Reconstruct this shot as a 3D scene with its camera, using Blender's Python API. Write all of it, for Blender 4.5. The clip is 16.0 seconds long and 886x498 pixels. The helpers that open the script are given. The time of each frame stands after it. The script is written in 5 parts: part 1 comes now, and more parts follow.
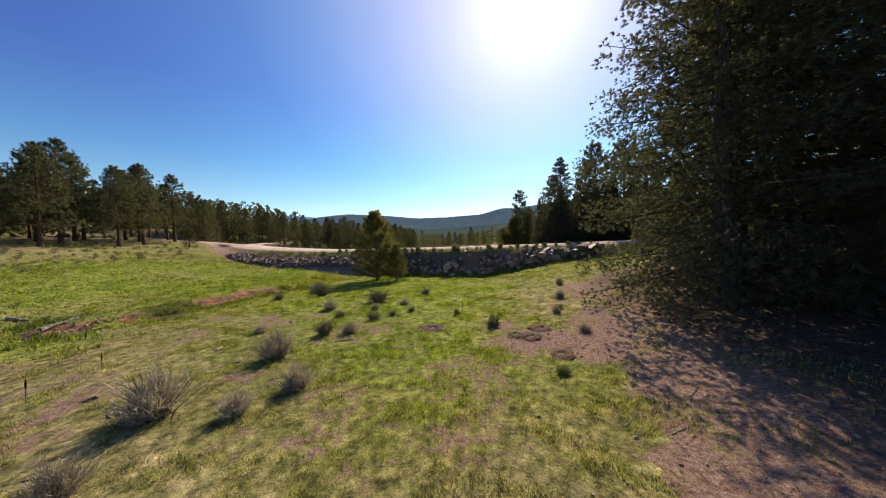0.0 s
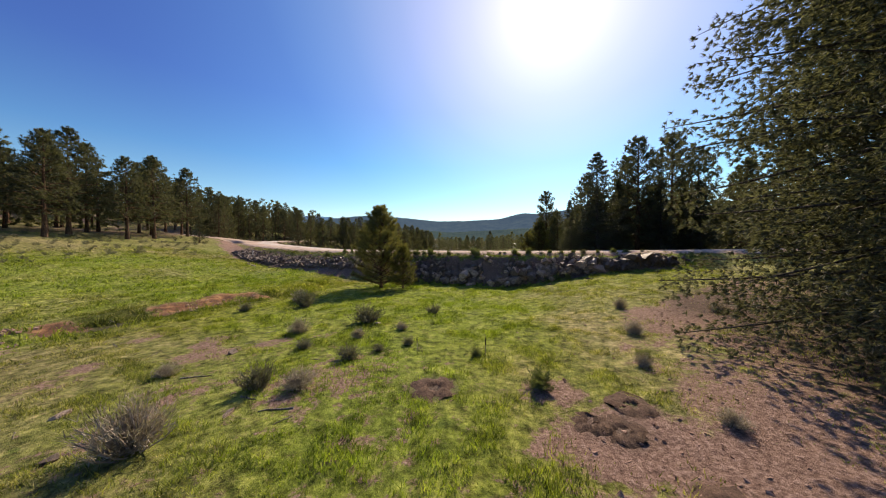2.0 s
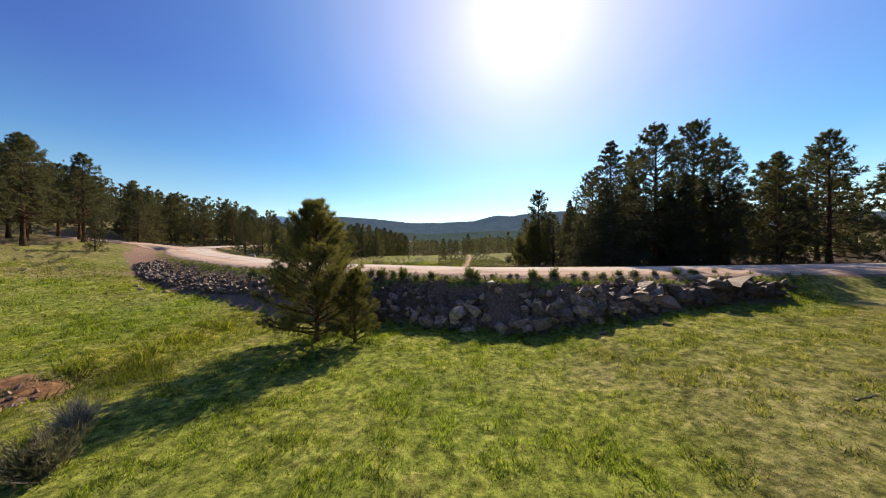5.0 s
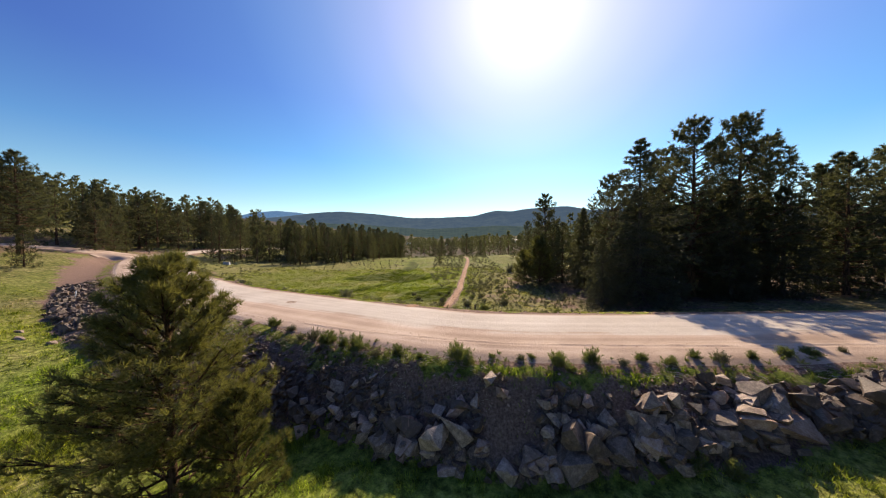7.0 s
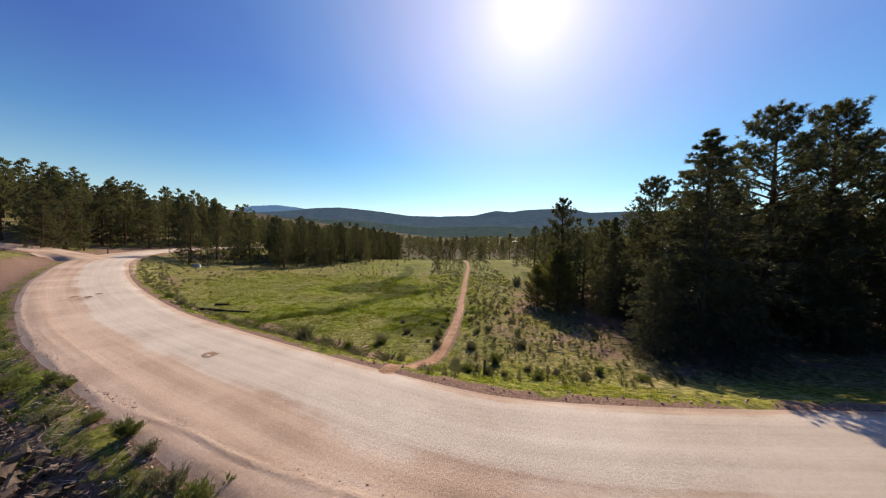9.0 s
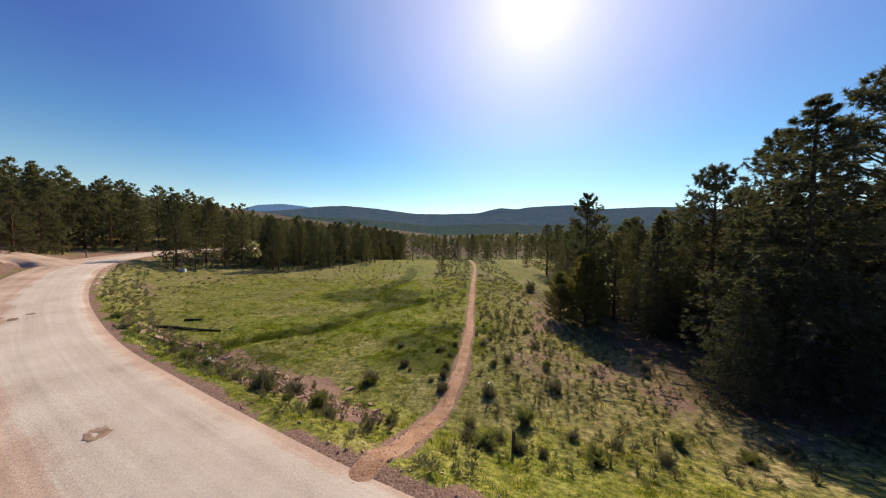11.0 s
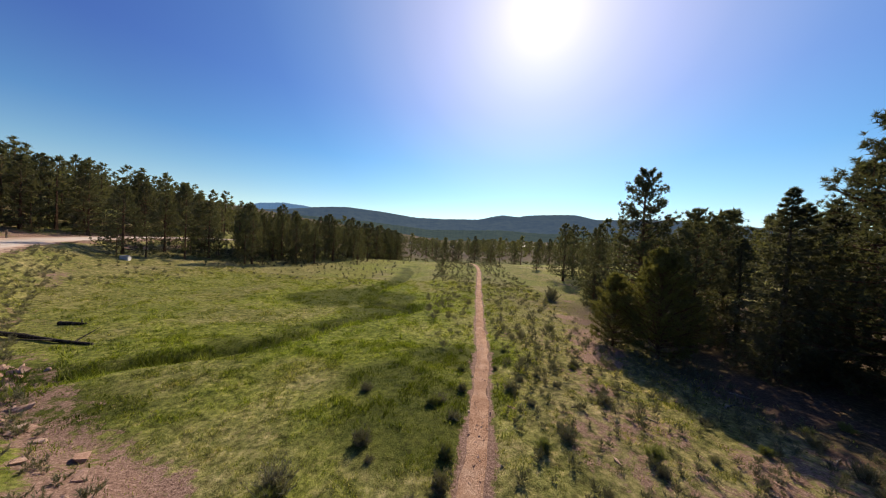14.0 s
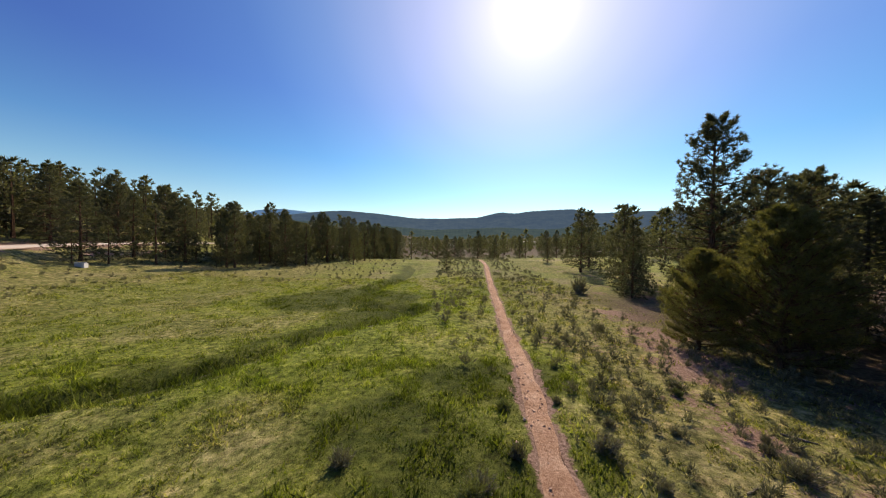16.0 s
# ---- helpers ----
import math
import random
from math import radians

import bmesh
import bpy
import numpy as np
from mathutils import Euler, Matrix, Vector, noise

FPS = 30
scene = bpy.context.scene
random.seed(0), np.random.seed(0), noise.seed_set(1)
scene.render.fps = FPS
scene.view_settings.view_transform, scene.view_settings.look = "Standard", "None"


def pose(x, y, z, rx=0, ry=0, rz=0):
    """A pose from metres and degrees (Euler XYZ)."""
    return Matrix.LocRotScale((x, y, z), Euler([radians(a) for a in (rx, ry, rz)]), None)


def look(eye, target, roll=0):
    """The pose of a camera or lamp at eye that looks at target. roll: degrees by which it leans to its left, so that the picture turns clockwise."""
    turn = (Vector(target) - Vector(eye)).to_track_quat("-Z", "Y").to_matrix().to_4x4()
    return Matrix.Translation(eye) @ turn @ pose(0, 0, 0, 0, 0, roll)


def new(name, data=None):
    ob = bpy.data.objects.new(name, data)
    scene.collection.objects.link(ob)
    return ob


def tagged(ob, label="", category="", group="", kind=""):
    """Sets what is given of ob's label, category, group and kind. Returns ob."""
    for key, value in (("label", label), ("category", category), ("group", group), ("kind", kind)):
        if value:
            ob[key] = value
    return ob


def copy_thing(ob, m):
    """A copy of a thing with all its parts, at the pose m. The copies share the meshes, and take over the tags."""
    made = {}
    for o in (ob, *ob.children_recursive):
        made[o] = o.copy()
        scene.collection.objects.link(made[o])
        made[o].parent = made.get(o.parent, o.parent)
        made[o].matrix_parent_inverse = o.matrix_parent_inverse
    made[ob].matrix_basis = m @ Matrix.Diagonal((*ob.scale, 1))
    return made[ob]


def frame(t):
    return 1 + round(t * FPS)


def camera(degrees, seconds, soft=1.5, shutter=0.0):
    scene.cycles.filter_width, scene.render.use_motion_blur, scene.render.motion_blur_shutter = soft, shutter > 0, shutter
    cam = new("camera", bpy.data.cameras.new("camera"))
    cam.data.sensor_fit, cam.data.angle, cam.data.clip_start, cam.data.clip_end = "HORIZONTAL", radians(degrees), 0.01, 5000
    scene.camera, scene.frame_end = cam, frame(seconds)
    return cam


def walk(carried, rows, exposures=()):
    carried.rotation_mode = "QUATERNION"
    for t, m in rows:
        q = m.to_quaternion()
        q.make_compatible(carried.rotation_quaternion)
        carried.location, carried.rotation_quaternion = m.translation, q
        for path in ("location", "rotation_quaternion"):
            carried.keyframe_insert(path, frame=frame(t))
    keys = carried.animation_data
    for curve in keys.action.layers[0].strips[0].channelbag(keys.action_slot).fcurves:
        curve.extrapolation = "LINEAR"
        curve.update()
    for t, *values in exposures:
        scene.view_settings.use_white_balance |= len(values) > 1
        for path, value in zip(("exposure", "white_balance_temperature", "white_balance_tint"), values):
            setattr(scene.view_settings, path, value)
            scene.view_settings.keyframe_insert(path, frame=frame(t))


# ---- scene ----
cam = camera(114.8, 16.0, 1.1)
PATH = [
    (0, (0.216, -1.176, 3.067), (0.186, 0.823, 3.011), -2.1),
    (0.5, (0.258, -0.316, 3.04), (0.228, 1.683, 2.987), -1.6),
    (1, (0.26, 0.753, 3.025), (0.234, 2.752, 2.974), -1.9),
    (1.5, (0.27, 1.804, 3.009), (0.199, 3.803, 2.966), -1.3),
    (2, (0.221, 2.879, 2.978), (0.068, 4.873, 2.949), -0.3),
    (2.5, (0.079, 4.116, 3.01), (-0.102, 6.107, 2.985), -0.8),
    (3, (-0.087, 5.424, 3.033), (-0.219, 7.42, 3.007), -3.0),
    (3.5, (-0.266, 6.745, 3.005), (-0.302, 8.745, 2.973), -5.5),
    (4, (-0.688, 8.317, 3.044), (-0.64, 10.316, 3.01), -5.5),
    (4.2, (-0.692, 8.946, 3.008), (-0.641, 10.945, 3.014), -4.2),
    (6.3, (0.158, 14.264, 5.809), (0.175, 16.263, 5.738), 0.8),
    (6.5, (0.354, 14.886, 5.855), (0.384, 16.885, 5.802), -1.9),
    (7, (0.374, 16.605, 6.119), (0.402, 18.605, 6.065), -0.3),
    (7.5, (0.518, 18.414, 6.419), (0.551, 20.413, 6.358), 0.8),
    (8, (0.48, 20.005, 6.675), (0.525, 22.004, 6.613), 1.4),
    (8.5, (0.489, 21.382, 7.016), (0.535, 23.38, 6.951), 1.6),
    (9, (0.495, 22.51, 7.331), (0.531, 24.508, 7.269), 1.3),
    (9.2, (0.477, 22.962, 7.338), (0.506, 24.961, 7.288), 1.1),
    (11.3, (0.421, 27.521, 7.878), (0.425, 29.52, 7.797), 1.0),
    (11.5, (0.273, 28.075, 7.658), (0.287, 30.074, 7.594), 1.1),
    (12, (0.341, 29.319, 7.428), (0.352, 31.318, 7.371), 1.1),
    (12.5, (0.363, 30.552, 7.237), (0.374, 32.551, 7.184), 1.0),
    (13, (0.37, 31.8, 7.04), (0.379, 33.799, 6.988), 1.1),
    (13.5, (0.328, 33.098, 6.708), (0.336, 35.098, 6.66), 1.8),
    (14, (0.372, 34.442, 6.328), (0.375, 36.442, 6.284), 3.2),
    (14.5, (0.233, 35.668, 6.134), (0.239, 37.667, 6.086), 3.3),
    (15, (0.076, 36.803, 5.929), (0.084, 38.802, 5.881), 2.2),
    (15.5, (-0.063, 38.037, 5.666), (-0.055, 40.036, 5.615), 0.8),
    (16, (-0.181, 39.226, 5.187), (-0.177, 41.225, 5.141), 0.8),
]
EXPOSURES = [(0, 0.27, 7900, 13), (7.5, 0.3, 7900, 13), (9, 0.06, 7900, 13), (14, 0.06, 7900, 13), (16, 0.14, 7900, 13)]
walk(cam, [(t, look(eye, target, roll)) for t, eye, target, roll in PATH], EXPOSURES)

# ---- world and sun ----
SUN_AZ, SUN_EL = radians(17.2), radians(38.4)
SUN_DIR = Vector((math.sin(SUN_AZ) * math.cos(SUN_EL), math.cos(SUN_AZ) * math.cos(SUN_EL), math.sin(SUN_EL)))
world = bpy.data.worlds.new("sky")
scene.world = world
world.use_nodes = True
wt = world.node_tree
wt.nodes.clear()
sky = wt.nodes.new("ShaderNodeTexSky")
sky.sky_type = "NISHITA"
sky.sun_disc = False
sky.sun_elevation, sky.sun_rotation = SUN_EL, SUN_AZ
sky.altitude, sky.air_density, sky.dust_density, sky.ozone_density = 2400, 1.0, 0.6, 2.0
bg = wt.nodes.new("ShaderNodeBackground")
bg.inputs["Strength"].default_value = 0.23
wout = wt.nodes.new("ShaderNodeOutputWorld")
# the bright aureole round the sun, the same on all sides of it
coord = wt.nodes.new("ShaderNodeTexCoord")
dot = wt.nodes.new("ShaderNodeVectorMath")
dot.operation = "DOT_PRODUCT"
dot.inputs[1].default_value = SUN_DIR
wt.links.new(coord.outputs["Generated"], dot.inputs[0])
ramp = wt.nodes.new("ShaderNodeValToRGB")
ramp.color_ramp.interpolation = "B_SPLINE"
el = ramp.color_ramp.elements
el[0].position, el[0].color = 0.5, (0, 0, 0, 1)
el[1].position, el[1].color = 1.0, (1, 1, 1, 1)
for p, c in ((0.74, (0.02, 0.08, 0.12)), (0.85, (0.09, 0.18, 0.21)), (0.92, (0.225, 0.295, 0.31)), (0.955, (0.34, 0.39, 0.40)), (0.976, (0.45, 0.49, 0.49)), (0.987, (0.56, 0.59, 0.58)), (0.994, (0.68, 0.69, 0.67)), (0.998, (0.82, 0.82, 0.8))):
    e = el.new(p)
    e.color = (*c, 1)
wt.links.new(dot.outputs["Value"], ramp.inputs["Fac"])
glow = wt.nodes.new("ShaderNodeBackground")
glow.inputs["Strength"].default_value = 1.0
wt.links.new(ramp.outputs["Color"], glow.inputs["Color"])
both = wt.nodes.new("ShaderNodeAddShader")
# thin dry mountain air: deep blue aloft, pale towards the horizon
split = wt.nodes.new("ShaderNodeSeparateXYZ")
wt.links.new(coord.outputs["Generated"], split.inputs[0])
depth = wt.nodes.new("ShaderNodeValToRGB")
de = depth.color_ramp.elements
de[0].position, de[0].color = 0.02, (0.60, 0.60, 0.55, 1)
de[1].position, de[1].color = 0.60, (0.19, 0.28, 0.63, 1)
for p, c in ((0.10, (0.50, 0.585, 0.545)), (0.175, (0.36, 0.54, 0.585)), (0.26, (0.235, 0.455, 0.62)), (0.42, (0.19, 0.32, 0.63))):
    e = de.new(p)
    e.color = (*c, 1)
wt.links.new(split.outputs["Z"], depth.inputs["Fac"])
deep = wt.nodes.new("ShaderNodeMix")
deep.data_type, deep.blend_type = "RGBA", "MULTIPLY"
deep.inputs[0].default_value = 1.0
wt.links.new(sky.outputs[0], deep.inputs[6])
wt.links.new(depth.outputs[0], deep.inputs[7])
wt.links.new(deep.outputs[2], bg.inputs["Color"])
wt.links.new(bg.outputs[0], both.inputs[0])
wt.links.new(glow.outputs[0], both.inputs[1])
wt.links.new(both.outputs[0], wout.inputs["Surface"])

sun_data = bpy.data.lights.new("sun", "SUN")
sun_data.energy, sun_data.angle, sun_data.color = 5.0, radians(0.53), (1.0, 0.91, 0.77)
sun = new("sun", sun_data)
sun.matrix_world = look(SUN_DIR * 100, (0, 0, 0))


# ---- materials ----
def mat(name, rough=0.9, spec=0.2):
    m = bpy.data.materials.new(name)
    m.use_nodes = True
    p = m.node_tree.nodes["Principled BSDF"]
    p.inputs["Roughness"].default_value = rough
    p.inputs["Specular IOR Level"].default_value = spec
    return m, m.node_tree, p


def node(nt, kind, **values):
    n = nt.nodes.new(kind)
    for k, v in values.items():
        n.inputs[k].default_value = v
    return n


def noise_at(nt, scale, detail=4.0, rough=0.6, coords=None):
    n = node(nt, "ShaderNodeTexNoise", Scale=scale, Detail=detail, Roughness=rough)
    if coords is None:
        g = nt.nodes.new("ShaderNodeNewGeometry")
        coords = g.outputs["Position"]
    nt.links.new(coords, n.inputs["Vector"])
    spread = nt.nodes.new("ShaderNodeMath")
    spread.operation = "MULTIPLY_ADD"
    spread.inputs[1].default_value, spread.inputs[2].default_value = 1.7, -0.35
    nt.links.new(n.outputs["Fac"], spread.inputs[0])
    return spread.outputs[0]


def ramp_of(nt, fac, stops):
    r = nt.nodes.new("ShaderNodeValToRGB")
    e = r.color_ramp.elements
    e[0].position, e[0].color = stops[0][0], (*stops[0][1], 1)
    e[1].position, e[1].color = stops[-1][0], (*stops[-1][1], 1)
    for p, c in stops[1:-1]:
        x = e.new(p)
        x.color = (*c, 1)
    nt.links.new(fac, r.inputs["Fac"])
    return r.outputs["Color"]


def mixed(nt, fac, a, b, blend="MIX"):
    m = nt.nodes.new("ShaderNodeMix")
    m.data_type, m.blend_type = "RGBA", blend
    for slot, v in ((m.inputs[0], fac), (m.inputs[6], a), (m.inputs[7], b)):
        if isinstance(v, (int, float)):
            slot.default_value = v
        elif isinstance(v, tuple):
            slot.default_value = (*v, 1)
        else:
            nt.links.new(v, slot)
    return m.outputs[2]


def maths(nt, op, a, b=0.0, clamp=False):
    m = nt.nodes.new("ShaderNodeMath")
    m.operation, m.use_clamp = op, clamp
    for slot, v in zip(m.inputs, (a, b)):
        if isinstance(v, (int, float)):
            slot.default_value = v
        else:
            nt.links.new(v, slot)
    return m.outputs[0]


def attr(nt, name):
    a = nt.nodes.new("ShaderNodeAttribute")
    a.attribute_name = name
    return a.outputs["Fac"]


def bump(nt, p, height, strength, dist):
    b = node(nt, "ShaderNodeBump", Strength=strength, Distance=dist)
    nt.links.new(height, b.inputs["Height"])
    nt.links.new(b.outputs["Normal"], p.inputs["Normal"])


def edge(nt, fac, lo, hi):
    m = nt.nodes.new("ShaderNodeMapRange")
    m.interpolation_type = "SMOOTHSTEP"
    m.inputs["From Min"].default_value, m.inputs["From Max"].default_value = lo, hi
    nt.links.new(fac, m.inputs["Value"])
    return m.outputs["Result"]


GRASS_STOPS = [(0.28, (0.12, 0.145, 0.028)), (0.5, (0.23, 0.25, 0.046)), (0.78, (0.4, 0.36, 0.14))]
LUSH_STOPS = [(0.25, (0.135, 0.195, 0.03)), (0.55, (0.21, 0.272, 0.046)), (0.8, (0.33, 0.34, 0.09))]
DRY_STOPS = [(0.25, (0.125, 0.125, 0.045)), (0.5, (0.235, 0.215, 0.1)), (0.75, (0.4, 0.34, 0.2))]


def sod_colour(nt):
    big = noise_at(nt, 0.3, 5.0, 0.65)
    fine = noise_at(nt, 2.6, 6.0, 0.75)
    f = maths(nt, "ADD", maths(nt, "MULTIPLY", big, 0.42), maths(nt, "MULTIPLY", fine, 0.58))
    grass = ramp_of(nt, f, GRASS_STOPS)
    grass = mixed(nt, attr(nt, "lush"), grass, ramp_of(nt, f, LUSH_STOPS))
    tuft = noise_at(nt, 3.4, 5.0, 0.72)
    grass = mixed(nt, attr(nt, "dry"), grass, ramp_of(nt, f, DRY_STOPS))
    straw = maths(nt, "ADD", noise_at(nt, 1.5, 7.0, 0.78), maths(nt, "MULTIPLY", maths(nt, "SUBTRACT", attr(nt, "dry"), attr(nt, "lush")), 0.12))
    grass = mixed(nt, maths(nt, "MULTIPLY", edge(nt, straw, 0.56, 0.8), 0.62), grass, (0.47, 0.39, 0.19))
    herb = noise_at(nt, 2.1, 6.0, 0.75)
    grass = mixed(nt, maths(nt, "MULTIPLY", edge(nt, herb, 0.62, 0.8), 0.75), grass, (0.085, 0.13, 0.025))
    grass = mixed(nt, 1.0, grass, ramp_of(nt, tuft, [(0.22, (0.32, 0.34, 0.34)), (0.48, (0.95, 0.97, 1.0)), (0.78, (1.6, 1.55, 1.7))]), "MULTIPLY")
    return mixed(nt, attr(nt, "sedge"), grass, ramp_of(nt, f, [(0.25, (0.035, 0.055, 0.01)), (0.75, (0.12, 0.14, 0.03))])), f


def make_ground():
    m, nt, p = mat("turf and soil", 0.95, 0.1)
    sod, f = sod_colour(nt)
    grit = noise_at(nt, 14.0, 6.0, 0.75)
    thatch = ramp_of(nt, noise_at(nt, 5.0, 6.0, 0.75), [(0.3, (0.5, 0.46, 0.45)), (0.52, (0.95, 0.92, 0.9)), (0.75, (1.35, 1.2, 1.35))])
    sod = mixed(nt, 1.0, sod, thatch, "MULTIPLY")
    soil = ramp_of(nt, grit, [(0.3, (0.13, 0.08, 0.062)), (0.52, (0.265, 0.168, 0.13)), (0.75, (0.4, 0.28, 0.23))])
    red = ramp_of(nt, noise_at(nt, 1.6, 6.0, 0.7), [(0.3, (0.09, 0.05, 0.032)), (0.5, (0.22, 0.11, 0.06)), (0.7, (0.42, 0.24, 0.11))])
    soil = mixed(nt, attr(nt, "rust"), soil, red)
    wob = noise_at(nt, 3.2, 6.0, 0.75)
    d = maths(nt, "ADD", attr(nt, "dirt"), maths(nt, "MULTIPLY", maths(nt, "SUBTRACT", wob, 0.5), 1.3))
    colour = mixed(nt, edge(nt, d, 0.35, 0.65), sod, soil)
    # dark brown for needle litter and for tree shade painted into the soil
    litter_shade = ramp_of(nt, noise_at(nt, 9.0, 6.0, 0.75), [(0.3, (0.035, 0.024, 0.018)), (0.55, (0.085, 0.058, 0.042)), (0.75, (0.2, 0.14, 0.1))])
    colour = mixed(nt, attr(nt, "litter_shade"), colour, litter_shade)
    # dark mix for wet soil, and for shade painted between the rocks
    damp_shade = attr(nt, "damp_shade")
    colour = mixed(nt, damp_shade, colour, (0.05, 0.038, 0.026))
    nt.links.new(colour, p.inputs["Base Color"])
    nt.links.new(maths(nt, "SUBTRACT", 0.95, maths(nt, "MULTIPLY", damp_shade, 0.55)), p.inputs["Roughness"])
    bump(nt, p, maths(nt, "ADD", grit, wob), 0.7, 0.06)
    return m


def make_grass():
    m, nt, p = mat("grass blades", 0.7, 0.25)
    sod, f = sod_colour(nt)
    g = nt.nodes.new("ShaderNodeNewGeometry")
    rnd = g.outputs["Random Per Island"]
    tint = ramp_of(nt, rnd, [(0.0, (0.4, 0.44, 0.32)), (0.5, (0.98, 1.0, 0.85)), (1.0, (1.6, 1.55, 1.2))])
    colour = mixed(nt, 1.0, sod, tint, "MULTIPLY")
    wisp = noise_at(nt, 40.0, 1.0, 0.5)
    k = maths(nt, "ADD", maths(nt, "MULTIPLY", rnd, 0.6), maths(nt, "ADD", maths(nt, "MULTIPLY", wisp, 0.25), maths(nt, "MULTIPLY", attr(nt, "dry"), 0.25)))
    colour = mixed(nt, edge(nt, k, 0.76, 0.86), colour, (0.5, 0.43, 0.22))
    nt.links.new(colour, p.inputs["Base Color"])
    return leafy(nt, m, p, colour, 0.5)


def leafy(nt, m, p, colour, amount):
    t = nt.nodes.new("ShaderNodeBsdfTranslucent")
    nt.links.new(mixed(nt, 1.0, colour, (1.25, 1.3, 0.7), "MULTIPLY"), t.inputs["Color"])
    s = nt.nodes.new("ShaderNodeMixShader")
    s.inputs[0].default_value = amount
    out = nt.nodes["Material Output"]
    nt.links.new(p.outputs[0], s.inputs[1])
    nt.links.new(t.outputs[0], s.inputs[2])
    nt.links.new(s.outputs[0], out.inputs["Surface"])
    return m


def make_foliage(name, dark, light, amount=0.3, rough=0.6):
    m, nt, p = mat(name, rough, 0.25)
    g = nt.nodes.new("ShaderNodeNewGeometry")
    o = nt.nodes.new("ShaderNodeObjectInfo")
    clump = noise_at(nt, 1.3, 3.0)
    f = maths(nt, "ADD", maths(nt, "MULTIPLY", g.outputs["Random Per Island"], 0.5), maths(nt, "MULTIPLY", clump, 0.5))
    f = maths(nt, "ADD", f, maths(nt, "MULTIPLY", maths(nt, "SUBTRACT", o.outputs["Random"], 0.5), 0.25))
    colour = ramp_of(nt, f, [(0.2, dark), (0.8, light)])
    nt.links.new(colour, p.inputs["Base Color"])
    return leafy(nt, m, p, colour, amount)


def make_plain(name, stops, scale=6.0, rough=0.9, relief=0.4, dist=0.02, spec=0.2, vary=0.25):
    m, nt, p = mat(name, rough, spec)
    tc = nt.nodes.new("ShaderNodeTexCoord")
    a = noise_at(nt, scale, 6.0, 0.7, tc.outputs["Object"])
    b = noise_at(nt, scale * 6, 4.0, 0.7, tc.outputs["Object"])
    f = maths(nt, "ADD", maths(nt, "MULTIPLY", a, 0.6), maths(nt, "MULTIPLY", b, 0.4))
    o = nt.nodes.new("ShaderNodeObjectInfo")
    f = maths(nt, "ADD", f, maths(nt, "MULTIPLY", maths(nt, "SUBTRACT", o.outputs["Random"], 0.5), vary))
    nt.links.new(ramp_of(nt, f, stops), p.inputs["Base Color"])
    bump(nt, p, f, relief, dist)
    return m


def make_bark(name, a, b, c):
    m, nt, p = mat(name, 0.95, 0.1)
    tc = nt.nodes.new("ShaderNodeTexCoord")
    mp = nt.nodes.new("ShaderNodeMapping")
    mp.inputs["Scale"].default_value = (7, 7, 1.2)
    nt.links.new(tc.outputs["Object"], mp.inputs["Vector"])
    f = noise_at(nt, 2.0, 6.0, 0.75, mp.outputs["Vector"])
    nt.links.new(ramp_of(nt, f, [(0.3, a), (0.5, b), (0.72, c)]), p.inputs["Base Color"])
    bump(nt, p, f, 0.8, 0.05)
    return m


def make_road():
    m, nt, p = mat("graded gravel", 0.95, 0.12)
    across = attr(nt, "across")
    along = attr(nt, "along")
    cb = nt.nodes.new("ShaderNodeCombineXYZ")
    nt.links.new(maths(nt, "ADD", maths(nt, "MULTIPLY", across, 2.2), maths(nt, "MULTIPLY", noise_at(nt, 0.12, 2.0), 0.35)), cb.inputs[0])
    nt.links.new(maths(nt, "MULTIPLY", along, 0.035), cb.inputs[1])
    streak = noise_at(nt, 0.9, 5.0, 0.6, cb.outputs[0])
    grit = noise_at(nt, 13.0, 8.0, 0.85)
    blot = noise_at(nt, 0.35, 4.0, 0.6)
    f = maths(nt, "ADD", maths(nt, "MULTIPLY", streak, 0.34), maths(nt, "ADD", maths(nt, "MULTIPLY", grit, 0.34), maths(nt, "MULTIPLY", blot, 0.32)))
    pink = ramp_of(nt, f, [(0.28, (0.32, 0.225, 0.172)), (0.5, (0.5, 0.37, 0.29)), (0.72, (0.64, 0.505, 0.415))])
    pale = ramp_of(nt, f, [(0.28, (0.41, 0.34, 0.285)), (0.5, (0.55, 0.475, 0.41)), (0.72, (0.66, 0.59, 0.525))])
    k = maths(nt, "ADD", attr(nt, "worn"), maths(nt, "MULTIPLY", maths(nt, "SUBTRACT", maths(nt, "ADD", streak, blot), 1.0), 0.8))
    nt.links.new(mixed(nt, edge(nt, k, 0.3, 0.75), pink, pale), p.inputs["Base Color"])
    bump(nt, p, maths(nt, "ADD", grit, maths(nt, "MULTIPLY", streak, 0.4)), 0.7, 0.03)
    return m


def make_trail():
    m, nt, p = mat("trodden stony soil", 0.95, 0.1)
    grit = noise_at(nt, 16.0, 6.0, 0.8)
    blot = noise_at(nt, 1.2, 4.0, 0.6)
    f = maths(nt, "ADD", maths(nt, "MULTIPLY", grit, 0.6), maths(nt, "MULTIPLY", blot, 0.4))
    nt.links.new(ramp_of(nt, f, [(0.3, (0.25, 0.135, 0.085)), (0.5, (0.44, 0.265, 0.175)), (0.7, (0.58, 0.4, 0.29))]), p.inputs["Base Color"])
    bump(nt, p, grit, 0.8, 0.05)
    return m


# air haze is painted on as a faint bluish emission
def make_far(name, stops, scale, haze_glow, strength):
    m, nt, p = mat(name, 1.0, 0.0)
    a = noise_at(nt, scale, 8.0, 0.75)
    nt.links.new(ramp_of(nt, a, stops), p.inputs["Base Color"])
